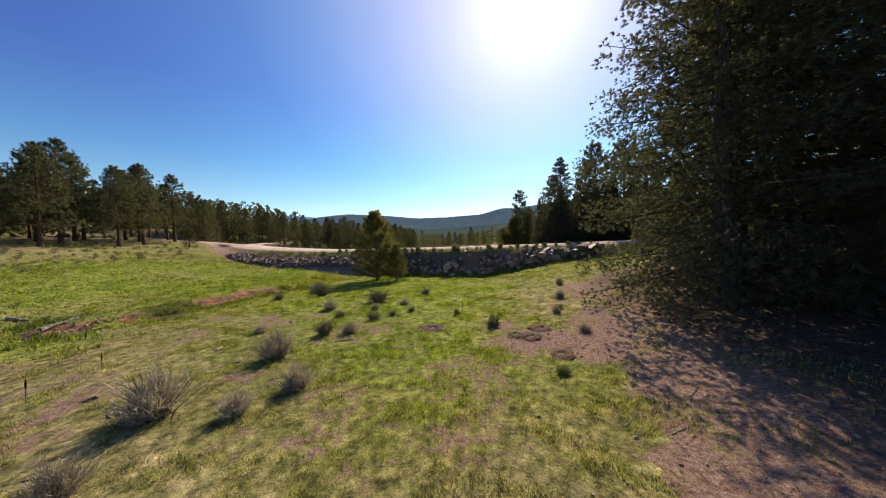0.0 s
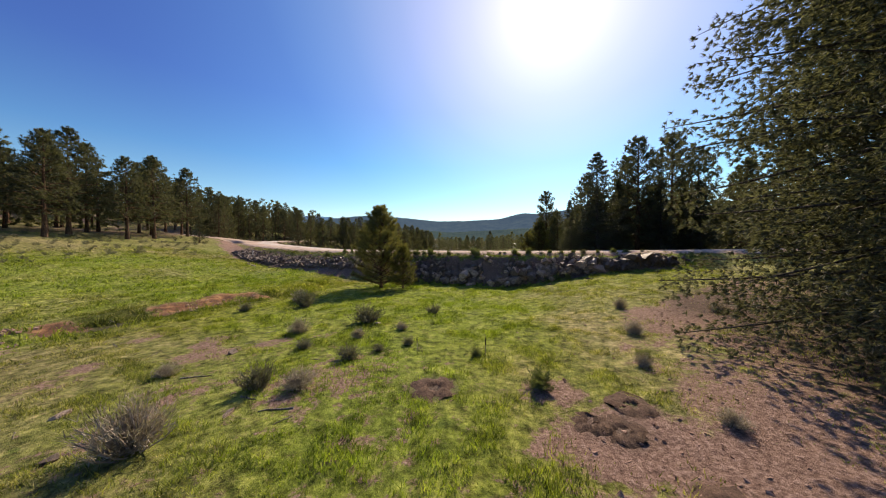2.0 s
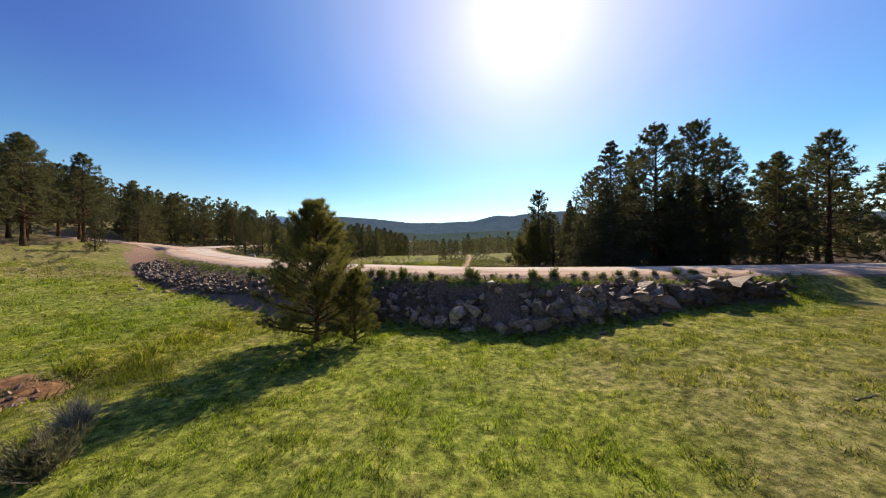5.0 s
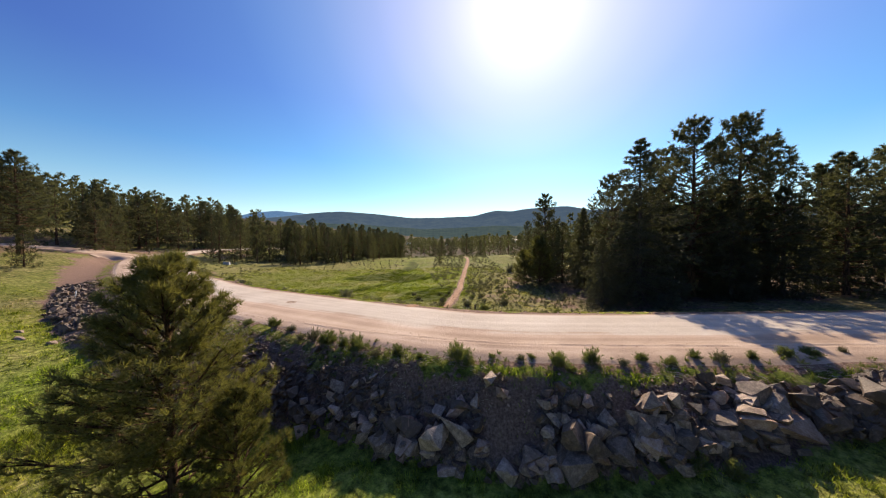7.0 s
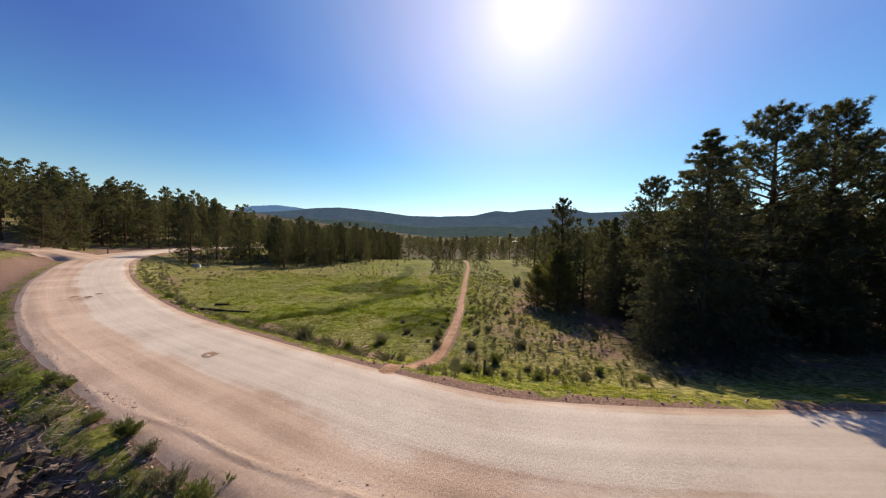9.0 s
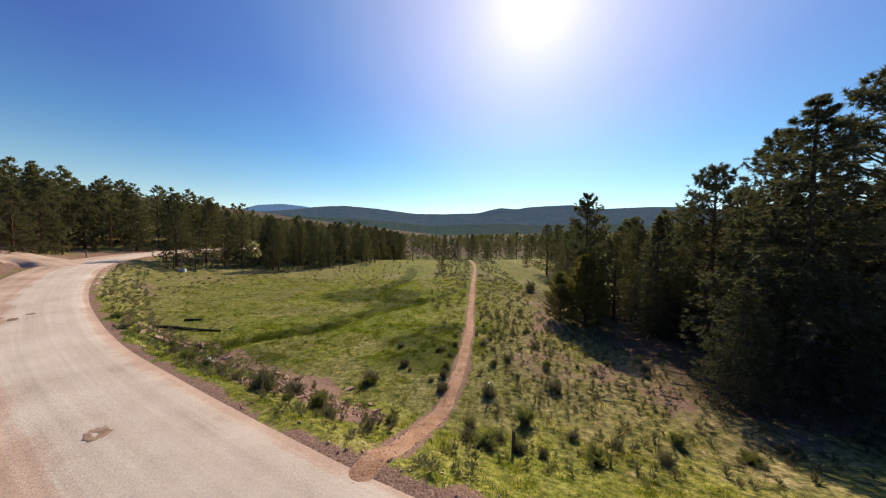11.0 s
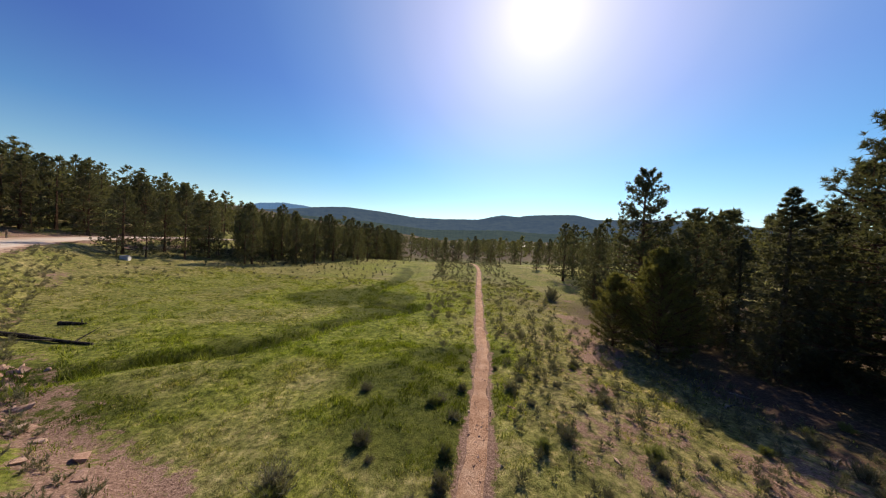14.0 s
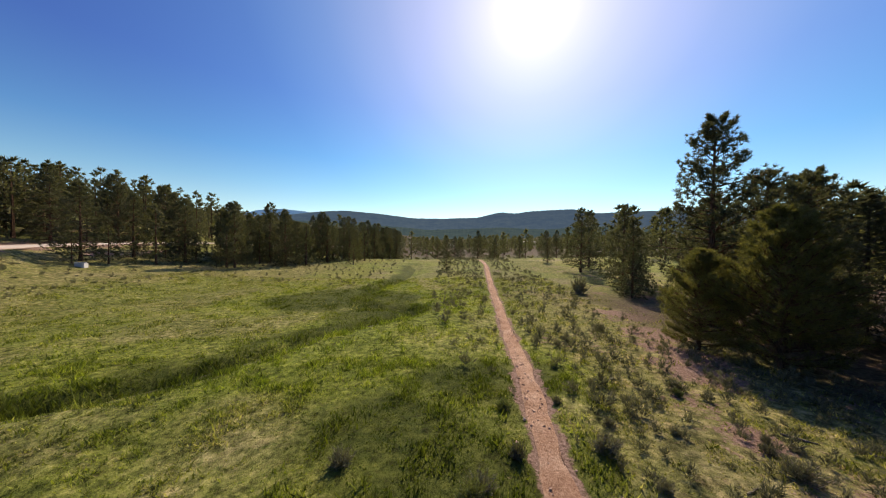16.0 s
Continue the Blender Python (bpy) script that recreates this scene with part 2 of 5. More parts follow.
    p.inputs["Emission Color"].default_value = (*haze_glow, 1)
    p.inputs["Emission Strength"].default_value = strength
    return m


M_GROUND, M_GRASS, M_ROAD, M_TRAIL = make_ground(), make_grass(), make_road(), make_trail()
M_PINE = make_foliage("pine needles", (0.052, 0.056, 0.036), (0.14, 0.138, 0.085), 0.48)
M_YOUNG = make_foliage("young pine needles", (0.075, 0.078, 0.028), (0.22, 0.2, 0.08), 0.5)
M_SPRUCE = make_foliage("spruce needles", (0.05, 0.054, 0.04), (0.132, 0.13, 0.092), 0.48)
M_FIR = make_foliage("fir needles", (0.055, 0.058, 0.042), (0.16, 0.156, 0.11), 0.48)
M_SAGE = make_foliage("sagebrush leaves", (0.09, 0.09, 0.06), (0.25, 0.235, 0.165), 0.3)
M_GREENBUSH = make_foliage("rabbitbrush leaves", (0.09, 0.112, 0.042), (0.24, 0.255, 0.11), 0.42)
M_TWIG = make_plain("grey twigs", [(0.3, (0.14, 0.11, 0.09)), (0.7, (0.44, 0.37, 0.31))], 4.0)
M_STRAW = make_foliage("dry twig tips", (0.22, 0.175, 0.15), (0.52, 0.45, 0.39), 0.25)
M_BARK_PINE = make_bark("pine bark", (0.035, 0.022, 0.015), (0.11, 0.065, 0.04), (0.2, 0.12, 0.075))
M_BARK_SPRUCE = make_bark("spruce bark", (0.03, 0.025, 0.02), (0.09, 0.075, 0.06), (0.15, 0.13, 0.11))
M_ROCK = make_plain("basalt riprap", [(0.25, (0.1, 0.066, 0.046)), (0.5, (0.245, 0.165, 0.12)), (0.78, (0.56, 0.41, 0.31))], 4.0, 0.6, 0.8, 0.04, 0.5, 0.5)
M_REDROCK = make_plain("red sandstone", [(0.3, (0.24, 0.14, 0.10)), (0.52, (0.42, 0.275, 0.21)), (0.75, (0.58, 0.44, 0.36))], 3.0, 0.9, 0.7, 0.04)
M_DEADWOOD = make_bark("weathered wood", (0.07, 0.06, 0.05), (0.22, 0.19, 0.16), (0.42, 0.38, 0.33))
M_DARKLOG = make_bark("charred wood", (0.012, 0.01, 0.009), (0.04, 0.034, 0.03), (0.12, 0.105, 0.09))
M_FARWOOD = make_foliage("far woods", (0.056, 0.058, 0.034), (0.15, 0.145, 0.08), 0.48)


# ---- building helpers ----
def mesh_of(name, verts, faces, material, attrs=None, smooth=False):
    """A mesh from arrays: faces all of one size."""
    verts, faces = np.asarray(verts, np.float32), np.asarray(faces, np.int32)
    k = faces.shape[1]
    me = bpy.data.meshes.new(name)
    me.vertices.add(len(verts))
    me.vertices.foreach_set("co", verts.ravel())
    me.loops.add(faces.size)
    me.loops.foreach_set("vertex_index", faces.ravel())
    me.polygons.add(len(faces))
    me.polygons.foreach_set("loop_start", np.arange(0, faces.size, k, dtype=np.int32))
    me.polygons.foreach_set("use_smooth", np.full(len(faces), smooth))
    for key, values in (attrs or {}).items():
        a = me.attributes.new(key, "FLOAT", "POINT")
        a.data.foreach_set("value", np.asarray(values, np.float32))
    me.materials.append(material)
    me.update(calc_edges=True)
    me.validate()
    return me


def part_np(name, verts, faces, material, parent=None, label="", attrs=None, smooth=False):
    ob = new(name, mesh_of(name, verts, faces, material, attrs, smooth))
    ob.parent = parent
    return tagged(ob, label)


def part(name, bm, material, parent=None, label="", smooth=False):
    me = bpy.data.meshes.new(name)
    bm.to_mesh(me)
    bm.free()
    me.materials.append(material)
    if smooth:
        me.polygons.foreach_set("use_smooth", np.full(len(me.polygons), True))
    ob = new(name, me)
    ob.parent = parent
    return tagged(ob, label)


def join(chunks):
    """One pair of arrays from many (verts, faces)."""
    vs, fs, n = [], [], 0
    for v, f in chunks:
        vs.append(v)
        fs.append(np.asarray(f) + n)
        n += len(v)
    return np.concatenate(vs), np.concatenate(fs)


def lattice(x, y, salt=0):
    h = (x.astype(np.int64) * 374761393 + y.astype(np.int64) * 668265263 + salt * 974634777) & 0xFFFFFFFF
    h = ((h ^ (h >> 13)) * 1274126177) & 0xFFFFFFFF
    return ((h ^ (h >> 16)) & 0xFFFF) / 65535.0


def fbm(x, y, size, octaves=3, salt=0):
    """Smooth noise from 0 to 1 with features of about that many metres."""
    x, y = np.asarray(x, float) / size, np.asarray(y, float) / size
    total, amp, norm = 0.0, 1.0, 0.0
    for k in range(octaves):
        i, j = np.floor(x), np.floor(y)
        u, v = x - i, y - j
        u, v = u * u * (3 - 2 * u), v * v * (3 - 2 * v)
        a, b = lattice(i, j, salt + k), lattice(i + 1, j, salt + k)
        c, d = lattice(i, j + 1, salt + k), lattice(i + 1, j + 1, salt + k)
        total = total + amp * ((a * (1 - u) + b * u) * (1 - v) + (c * (1 - u) + d * u) * v)
        norm += amp
        amp, x, y = amp * 0.5, x * 2.03, y * 2.03
    return total / norm


def sstep(a, b, v):
    t = np.clip((np.asarray(v, float) - a) / (b - a), 0, 1)
    return t * t * (3 - 2 * t)


def curve_of(points, step=0.5):
    """A smooth line through the points, at even steps."""
    p = np.asarray(points, float)
    q = np.vstack([2 * p[0] - p[1], p, 2 * p[-1] - p[-2]])
    out = []
    for k in range(1, len(q) - 2):
        n = max(2, int(np.linalg.norm(q[k + 1] - q[k]) / step))
        t = np.linspace(0, 1, n, endpoint=False)[:, None]
        a, b, c, d = q[k - 1], q[k], q[k + 1], q[k + 2]
        out.append(0.5 * (2 * b + (c - a) * t + (2 * a - 5 * b + 4 * c - d) * t**2 + (3 * b - a - 3 * c + d) * t**3))
    return np.vstack(out + [p[-1:]])


def near_line(x, y, line):
    """Distance to a line, its side (plus: to the left of its way), and the place along it, from 0 to 1."""
    shape = np.shape(x)
    x, y = np.ravel(np.asarray(x, float)), np.ravel(np.asarray(y, float))
    best, side, where = np.full(x.size, 1e9), np.zeros(x.size), np.zeros(x.size)
    sparse = line[:: max(1, len(line) // 90)]
    sparse = sparse if np.allclose(sparse[-1], line[-1]) else np.vstack([sparse, line[-1:]])
    for k in range(len(sparse) - 1):
        a, d = sparse[k, :2], sparse[k + 1, :2] - sparse[k, :2]
        t = np.clip(((x - a[0]) * d[0] + (y - a[1]) * d[1]) / (d @ d), 0, 1)
        ex, ey = x - a[0] - t * d[0], y - a[1] - t * d[1]
        r = np.hypot(ex, ey)
        hit = r < best
        best[hit], where[hit] = r[hit], ((k + t) / (len(sparse) - 1))[hit]
        side[hit] = np.sign(d[0] * ey - d[1] * ex)[hit]
    return best.reshape(shape), side.reshape(shape), where.reshape(shape)


# ---- the lie of the land ----
ROAD = curve_of([(120, 24, 4.0), (70, 26.5, 3.2), (45, 27.3, 2.8), (30, 27.8, 2.5), (20, 28.0, 2.4), (12, 28.1, 2.35), (6, 28.25, 2.35), (2, 28.75, 2.35), (-1.5, 30.1, 2.35), (-5.3, 31.95, 2.35), (-10.6, 34.7, 2.35),
                 (-16.9, 38.15, 2.4), (-23.2, 42.25, 2.65), (-29.3, 46.8, 2.9), (-36, 52.6, 3.2), (-43, 59.6, 3.6), (-48.5, 67.5, 3.95), (-51.5, 77, 4.2), (-51.5, 87, 4.4), (-48, 98, 4.4), (-42.5, 111, 4.0), (-39, 128, 3.3), (-43, 158, 3.0)])
SPUR = curve_of([(-43.5, 60.5, 3.6), (-48, 62.2, 4.05), (-56, 62.8, 4.95), (-68, 61.5, 6.1), (-100, 54, 9.0)])
TRAIL = curve_of([(-1.7, 32.4), (-0.8, 34.6), (0.1, 37.0), (0.85, 38.8), (1.6, 41.8), (2.1, 45.0), (2.8, 49.5), (3.3, 54.5), (4.2, 61.5), (5.2, 70.0), (6.5, 80.0), (8.0, 92.0), (9.0, 106.0), (9.0, 132.0)], 0.25)
BROOK = curve_of([(-26, 9.0), (-19.0, 10.2), (-15.6, 10.5), (-14.3, 11.6), (-14.0, 13.6), (-13.4, 15.8), (-12.4, 18.2), (-11.0, 20.4), (-11.0, 25.0)], 0.3)
DITCH = curve_of([(-14.5, 43.5), (-11.8, 46.1), (-9.6, 47.8), (-7.8, 50.0), (-6.4, 52.8), (-4.2, 55.6), (-2.2, 57.4), (-2.8, 59.6), (-6.6, 62.0), (-7.0, 69), (-5, 80), (-5, 96)], 0.4)


def land(x, y):
    """Height of the ground without the road's bed."""
    x, y = np.asarray(x, float), np.asarray(y, float)
    near = 0.02 * np.clip(y - 8, -4, 20) + 0.055 * np.maximum(0, x - 2.0) * sstep(2, 5, x) + 0.025 * np.clip(x - 4, 0, 14) * sstep(15, 23, y)
    near = near - 0.42 * sstep(13, 22, y) * sstep(9, 3, x) * sstep(-16, -8, x) - 0.12 * sstep(-8, -13, x) + 0.15 * sstep(-15, -25, x)
    far = 0.95 - 0.35 * sstep(2, -6, x) - 0.42 * sstep(42, 64, y) + 0.03 * np.maximum(0, x - 12)
    far = far + 0.5 * sstep(78, 102, y) - 4.2 * sstep(106, 175, y) + 0.005 * np.maximum(0, y - 230)
    start = 20 + 4 * sstep(28, 42, y)
    full = 54 - 9 * sstep(45, 62, y)
    u = np.maximum(0, (-x - start) / (full - start))
    rise = 4.3 * np.minimum(u, 1.0) ** 1.25 + np.maximum(0, u - 1) * 2.9
    rise = rise * (1 - 0.36 * sstep(50, 70, y) * sstep(-75, -55, x)) * (1 - 0.3 * sstep(90, 170, y))
    z = near + (far - near) * sstep(25, 33, y) + rise
    z = z + (fbm(x, y, 6, 3, 3) - 0.5) * 0.22 + (fbm(x, y, 1.3, 2, 9) - 0.5) * 0.07
    d, _, _ = near_line(x, y, BROOK)
    z = z - 0.28 * sstep(1.5, 0.25, d + (fbm(x, y, 1.0, 2, 5) - 0.5) * 1.0)
    d, side, _ = near_line(x, y, DITCH)
    z = z + 0.24 * (side < 0) * sstep(6, 0.4, d) * sstep(62, 56, y) - 0.3 * sstep(1.3, 0.2, d + (fbm(x, y, 1.4, 2, 6) - 0.5) * 0.9)
    d, _, _ = near_line(x, y, TRAIL)
    z = z - 0.07 * sstep(0.9, 0.35, d)
    return z + 0.03 * np.maximum(0, np.hypot(x, y - 100) - 420) * sstep(420, 900, np.hypot(x, y - 100)) * 0.5


def height(x, y):
    """Height of the ground with the road's bed and its banks."""
    x, y = np.asarray(x, float), np.asarray(y, float)
    z = land(x, y)
    for line, half, bank in ((SPUR, 2.4, 2.5), (ROAD, 3.15, 1.75)):
        d, side, w = near_line(x, y, line)
        zr = np.interp(w, np.linspace(0, 1, len(line)), line[:, 2])
        south = side > 0
        main = half > 3
        flat = np.where(south, half + (0.35 if main else 0.3), half + 0.4)
        wide = np.where(south, (1.5 + 0.35 * sstep(0, -4, x) if main else bank) + 1.5 * sstep(-4, -10, x), bank + 2.2 - 1.5 * sstep(-6, -13, x) * main)
        d = d + (fbm(x, y, 2.2, 2, 12) - 0.5) * 0.4
        zr = zr - 0.05 - np.where(south & main, 0.42 * np.clip((d - flat + 0.8) / 1.2, 0, 1), 0.3 * sstep(half, half + 1.3, d))
        k = sstep(0, 1, (d - flat) / wide)
        lin = np.clip((d - flat) / wide, 0, 1)
        k = 0.15 * k + 0.85 * lin
        z = zr * (1 - k) + z * k
    return z


def zat(x, y):
    return float(height(np.array([x]), np.array([y]))[0])


def grow(start, step, ratio, end):
    out, v = [], start
    while v < end:
        step *= ratio
        v += step
        out.append(v)
    return out


def spots(x, y):
    """How bare, dry, lush, damp and rusty the ground is, with shade painted in."""
    n = fbm(x, y, 3.5, 4, 21) - 0.5
    m = fbm(x, y, 1.1, 3, 31) - 0.5
    dirt = np.zeros(np.shape(x))
    # trodden strip beside the big firs
    c = np.interp(y, [0, 2.8, 5.6, 8, 10.8, 13, 16, 18.2, 20], [2.3, 2.6, 3.7, 4.3, 4.4, 5.5, 8.9, 12.6, 17])
    strip = sstep(-1.4, 1.3, x - c + n * 3.0 + m * 1.5) * sstep(21, 18.5, y + n * 3) * sstep(40, 32, x)
    dirt = np.maximum(dirt, strip * (0.75 + m))
    for px, py, r in ((2.7, 7.2, 1.2), (4.2, 6.7, 1.2), (-0.4, 8.7, 0.4), (5.4, 4.6, 0.9), (2.0, 8.6, 0.5), (11.0, 15.4, 1.1), (8.2, 13.0, 1.0)):
        dirt = np.maximum(dirt, sstep(r + 0.5, r - 0.35, np.hypot(x - px, (y - py) * 1.3) + m * 1.2))
    dirt = np.maximum(dirt, 0.75 * sstep(0.1, 0.24, m) * sstep(-2.5, -4.5, x + n * 3) * sstep(-16, -12, x) * sstep(2, 4, y) * sstep(13.5, 11, y))
    for px, py in ((-7.6, 39.0), (-5.6, 38.3), (-3.8, 37.6), (-2.4, 36.9), (-16.4, 44.3), (-20.4, 46.6)):
        dirt = np.maximum(dirt, sstep(1.3, 0.5, np.hypot(x - px, (y - py) * 1.4) + m))
    # ground below the woods beyond the road
    wood = sstep(10.5, 13.5, x + n * 5 - 0.10 * np.abs(y - 46)) * sstep(34, 38, y) * sstep(78, 62, y)
    dirt = np.maximum(dirt, wood * np.clip(0.45 + 1.6 * m + 0.8 * n, 0, 0.9))
    for px, py in ((8.6, 49.0), (9.4, 51.0), (10.6, 53.6), (11.6, 57.0)):
        dirt = np.maximum(dirt, 0.9 * sstep(2.0, 0.6, np.hypot(x - px, (y - py) * 0.7) + n * 2.5 + m))
    dirt = np.maximum(dirt, 0.9 * sstep(0.9, 0.3, np.hypot(x - 6.7, y - 45.4) + m))
    dirt = np.maximum(dirt, 0.45 * sstep(4.5, 2.0, np.hypot(x - 10.5, (y - 40.5)) + n * 5) * (1 + m * 2))
    west = sstep(-42, -54, x + n * 10) * sstep(140, 60, y)
    dirt = np.maximum(dirt, west * (0.4 + n))
    for line, half in ((ROAD, 3.15), (SPUR, 2.6)):
        d, side, _ = near_line(x, y, line)
        d = d + m * 1.1 + n * 0.8
        dirt = np.maximum(dirt, np.where(side > 0, 0.9 * sstep(half + 0.45, half - 0.3, d), sstep(half + 0.3, half - 0.1, d)))
        if half > 3:
            low = half + 0.3 + 0.2 * sstep(-2, -9, x)
            foot = half + 1.75 + 1.8 * sstep(-3, -12, x)
            dirt = np.maximum(dirt, np.where(side > 0, sstep(low, low + 0.3, d) * sstep(foot + 0.25, foot - 0.1, d) * sstep(17, 12, x) * 0.95, 0))
            riprap = np.where(side > 0, sstep(low, low + 0.3, d) * sstep(foot + 0.2, foot - 0.1, d) * sstep(17, 14, x) * sstep(-33, -29, x), 0)
            scar = np.where(side < 0, sstep(half + 2.4, half + 3.0, d) * sstep(half + 5.0, half + 4.0, d) * sstep(-3, -5, x), 0)
            dirt = np.maximum(dirt, scar * (0.4 + 0.35 * sstep(-14, -10, x) + 1.4 * n + 0.5 * m + 0.4 * sstep(-9, -5, x)))
    east = sstep(3.2, 5.5, x + n * 3) * sstep(33, 37, y) * sstep(110, 90, y)
    dirt = np.maximum(dirt, east * np.clip(0.16 + 0.9 * m + 0.5 * n, 0, 0.5) * (1 - 0.6 * sstep(38, 35.5, y)))
    thin = sstep(15, 9, y + n * 6) * sstep(-16, -11, x) * np.clip(0.95 - 0.5 * sstep(-3, 0, x) * sstep(5, 9, y), 0, 1)
    dirt = np.maximum(dirt, thin * np.clip(0.34 + 0.9 * m + 0.7 * n, 0, 0.7))
    d, _, _ = near_line(x, y, TRAIL)
    dirt = np.maximum(dirt, sstep(0.6, 0.25, d + m * 0.5))
    d, _, _ = near_line(x, y, BROOK)
    bed = 0
    for px, py, r in ((-17.1, 10.6, 0.8), (-16.4, 11.3, 0.75), (-15.4, 12.2, 0.7), (-14.1, 15.7, 0.8), (-13.2, 17.0, 0.8), (-12.5, 18.2, 0.8), (-12.2, 19.0, 0.6), (-19.5, 10.2, 0.7), (-13.7, 18.3, 0.7), (-13.2, 19.3, 0.6), (-13.9, 14.9, 0.5)):
        bed = np.maximum(bed, sstep(r + 0.45, r - 0.3, np.hypot(x - px, y - py) + m * 1.5))
    dirt = np.maximum(dirt, bed)
    rust = bed
    damp_shade = sstep(0.4, 0.1, d + m * 0.9) * 0.7 * sstep(20, 18, y)
    dd, far_side, _ = near_line(x, y, DITCH)
    damp_shade = np.maximum(damp_shade, 0.75 * sstep(0.35, 0.05, dd + m * 0.6) * sstep(60, 56, y))
    # soil among the riprap darkened: the shade of its gaps as colour
    damp_shade = np.maximum(damp_shade, riprap * 0.25)
    for px, py, r in ((2.7, 7.5, 0.25), (3.2, 8.2, 0.22), (2.3, 7.7, 0.2), (-0.4, 8.6, 0.5)):
        damp_shade = np.maximum(damp_shade, 0.75 * sstep(r + 0.25, r - 0.15, np.hypot(x - px, y - py) + m * 0.25))
    lush = sstep(0.42, 0.62, fbm(x, y, 9, 3, 41)) * 0.55
    lush = np.maximum(lush, sstep(6, 1, dd + n * 5) * 0.65 * sstep(36, 40, y))
    lush = np.maximum(lush, sstep(4.5, -0.5, x + n * 6 - 0.25 * np.maximum(0, y - 10)) * sstep(-12, -6, x - 0.5 * np.maximum(0, 11 - y)) * sstep(1, 8, y + n * 6) * sstep(27, 24, y) * (0.85 + 0.5 * n))
    lush = np.maximum(lush, sstep(-11, -15, x) * sstep(-44, -34, x) * sstep(40, 28, y) * (0.7 + n))
    lush = np.maximum(lush, sstep(20, 24, y) * sstep(27, 25.5, y) * sstep(-5, -2, x) * 0.7)
    lush = np.maximum(lush, 0.45 * sstep(35, 40, y) * sstep(4, 1, x + n * 2) * sstep(-32, -22, x) * sstep(78, 62, y))
    lush = lush * (1 - 0.85 * sstep(3.2, 5.5, x + n * 3) * sstep(36, 40, y) * sstep(78, 62, y))
    sedge = sstep(3.4, 1.4, dd + n * 4.0) * sstep(38, 42, y) * sstep(0.3, 0.5, fbm(x, y, 4, 3, 45)) * (far_side > 0)
    for px, py, r in ((-1.6, 46.0, 1.6), (0.0, 43.0, 2.0), (-10.2, 49.1, 1.6), (-11.5, 42.8, 1.5), (-4.8, 59.0, 3.0), (-8.5, 64, 5.0), (0.8, 48.5, 1.6)):
        sedge = np.maximum(sedge, sstep(r + 1.0, r - 0.9, np.hypot((x - px) * 0.8, y - py) + n * 3.0))
    for px, py, r in ((-15.2, 9.6, 1.1), (-14.2, 13.8, 1.2), (-13.0, 14.6, 0.8), (-11.4, 17.0, 0.9), (-10.6, 19.8, 1.1), (-18.5, 11.9, 0.8), (-13.6, 11.4, 0.8)):
        sedge = np.maximum(sedge, 0.8 * sstep(r + 0.7, r - 0.6, np.hypot((x - px) * 0.8, y - py) + n * 1.6 + m))
    sedge = np.maximum(sedge, 0.85 * sstep(118, 150, y))
    sedge = np.maximum(sedge, 0.22 * sstep(33, 37, y) * sstep(5, 0, x + n * 4))
    sedge = np.maximum(sedge, 0.18 * sstep(36, 40, y) * sstep(2.2, 4, x + n * 3) * sstep(13, 9, x))
    sedge = np.maximum(sedge, 0.4 * sstep(54, 64, y) * sstep(1.5, 4, x) * sstep(24, 19, x))
    dry = sstep(0.5, 0.72, fbm(x, y, 5, 4, 51)) * 0.8
    dry = np.maximum(dry, sstep(3, 6, x + n * 3) * 0.6 * sstep(33, 38, y) * (1 - 0.7 * sstep(54, 66, y)))
    dry = np.maximum(dry, sstep(1.2, 4.5, x + n * 5 - 0.17 * np.maximum(0, y - 12)) * 0.85 * sstep(24, 17, y))
    dry = np.maximum(dry, sstep(6.5, 1, y + n * 7) * 0.55)
    dry = np.maximum(dry, 0.7 * sstep(-2, -5, x + n * 4) * sstep(-15, -11, x) * sstep(13, 9, y + n * 4))
    dry = np.maximum(dry, sstep(-14, -22, x + n * 6) * 0.5 * sstep(36, 46, y))
    dry = np.maximum(dry, sstep(-36, -46, x) * 0.6)
    dry = dry * (1 - 0.8 * np.clip(lush, 0, 1))
    # needle litter plus painted tree shade; also darkens the far ground
    return {"dirt": np.clip(dirt, 0, 1), "dry": np.clip(dry, 0, 1), "lush": np.clip(lush, 0, 1), "damp_shade": np.clip(damp_shade, 0, 1), "rust": np.clip(rust, 0, 1), "sedge": np.clip(sedge, 0, 1),
            "litter_shade": np.clip(np.maximum(0.9 * np.maximum(sstep(165, 230, y), sstep(-90, -130, x)), np.maximum(0.4 * sstep(9.5, 12.5, x + n * 3) * sstep(34, 38, y) * sstep(62, 52, y), np.maximum(sstep(-0.2, 1.6, x - 4.0 - 0.27 * y + n * 2.5 + m) * sstep(19, 15, y + n * 3), sstep(10.5, 13, x + n * 4) * sstep(36, 40, y) * sstep(70, 60, y)) * 0.85)), 0, 1)}


def build_ground():
    core_x = np.arange(-27, 27.01, 0.25)
    core_y = np.arange(-3, 72.01, 0.25)
    xs = np.concatenate([[-v for v in grow(27, 0.25, 1.075, 4600)][::-1], core_x, grow(27, 0.25, 1.075, 4600)])
    ys = np.concatenate([[-v for v in grow(3, 0.25, 1.11, 4600)][::-1], core_y, grow(72, 0.25, 1.07, 4600)])
    gx, gy = np.meshgrid(xs, ys)
    x, y = gx.ravel(), gy.ravel()
    z = height(x, y)
    n, m = len(xs), len(ys)
    i = (np.arange(m - 1)[:, None] * n + np.arange(n - 1)[None]).ravel()
    faces = np.stack([i, i + 1, i + n + 1, i + n], 1)
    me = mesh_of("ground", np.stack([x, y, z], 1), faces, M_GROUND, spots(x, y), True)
    return tagged(new("ground", me), "green meadow turf with bare reddish soil patches", "ground", kind="structure")


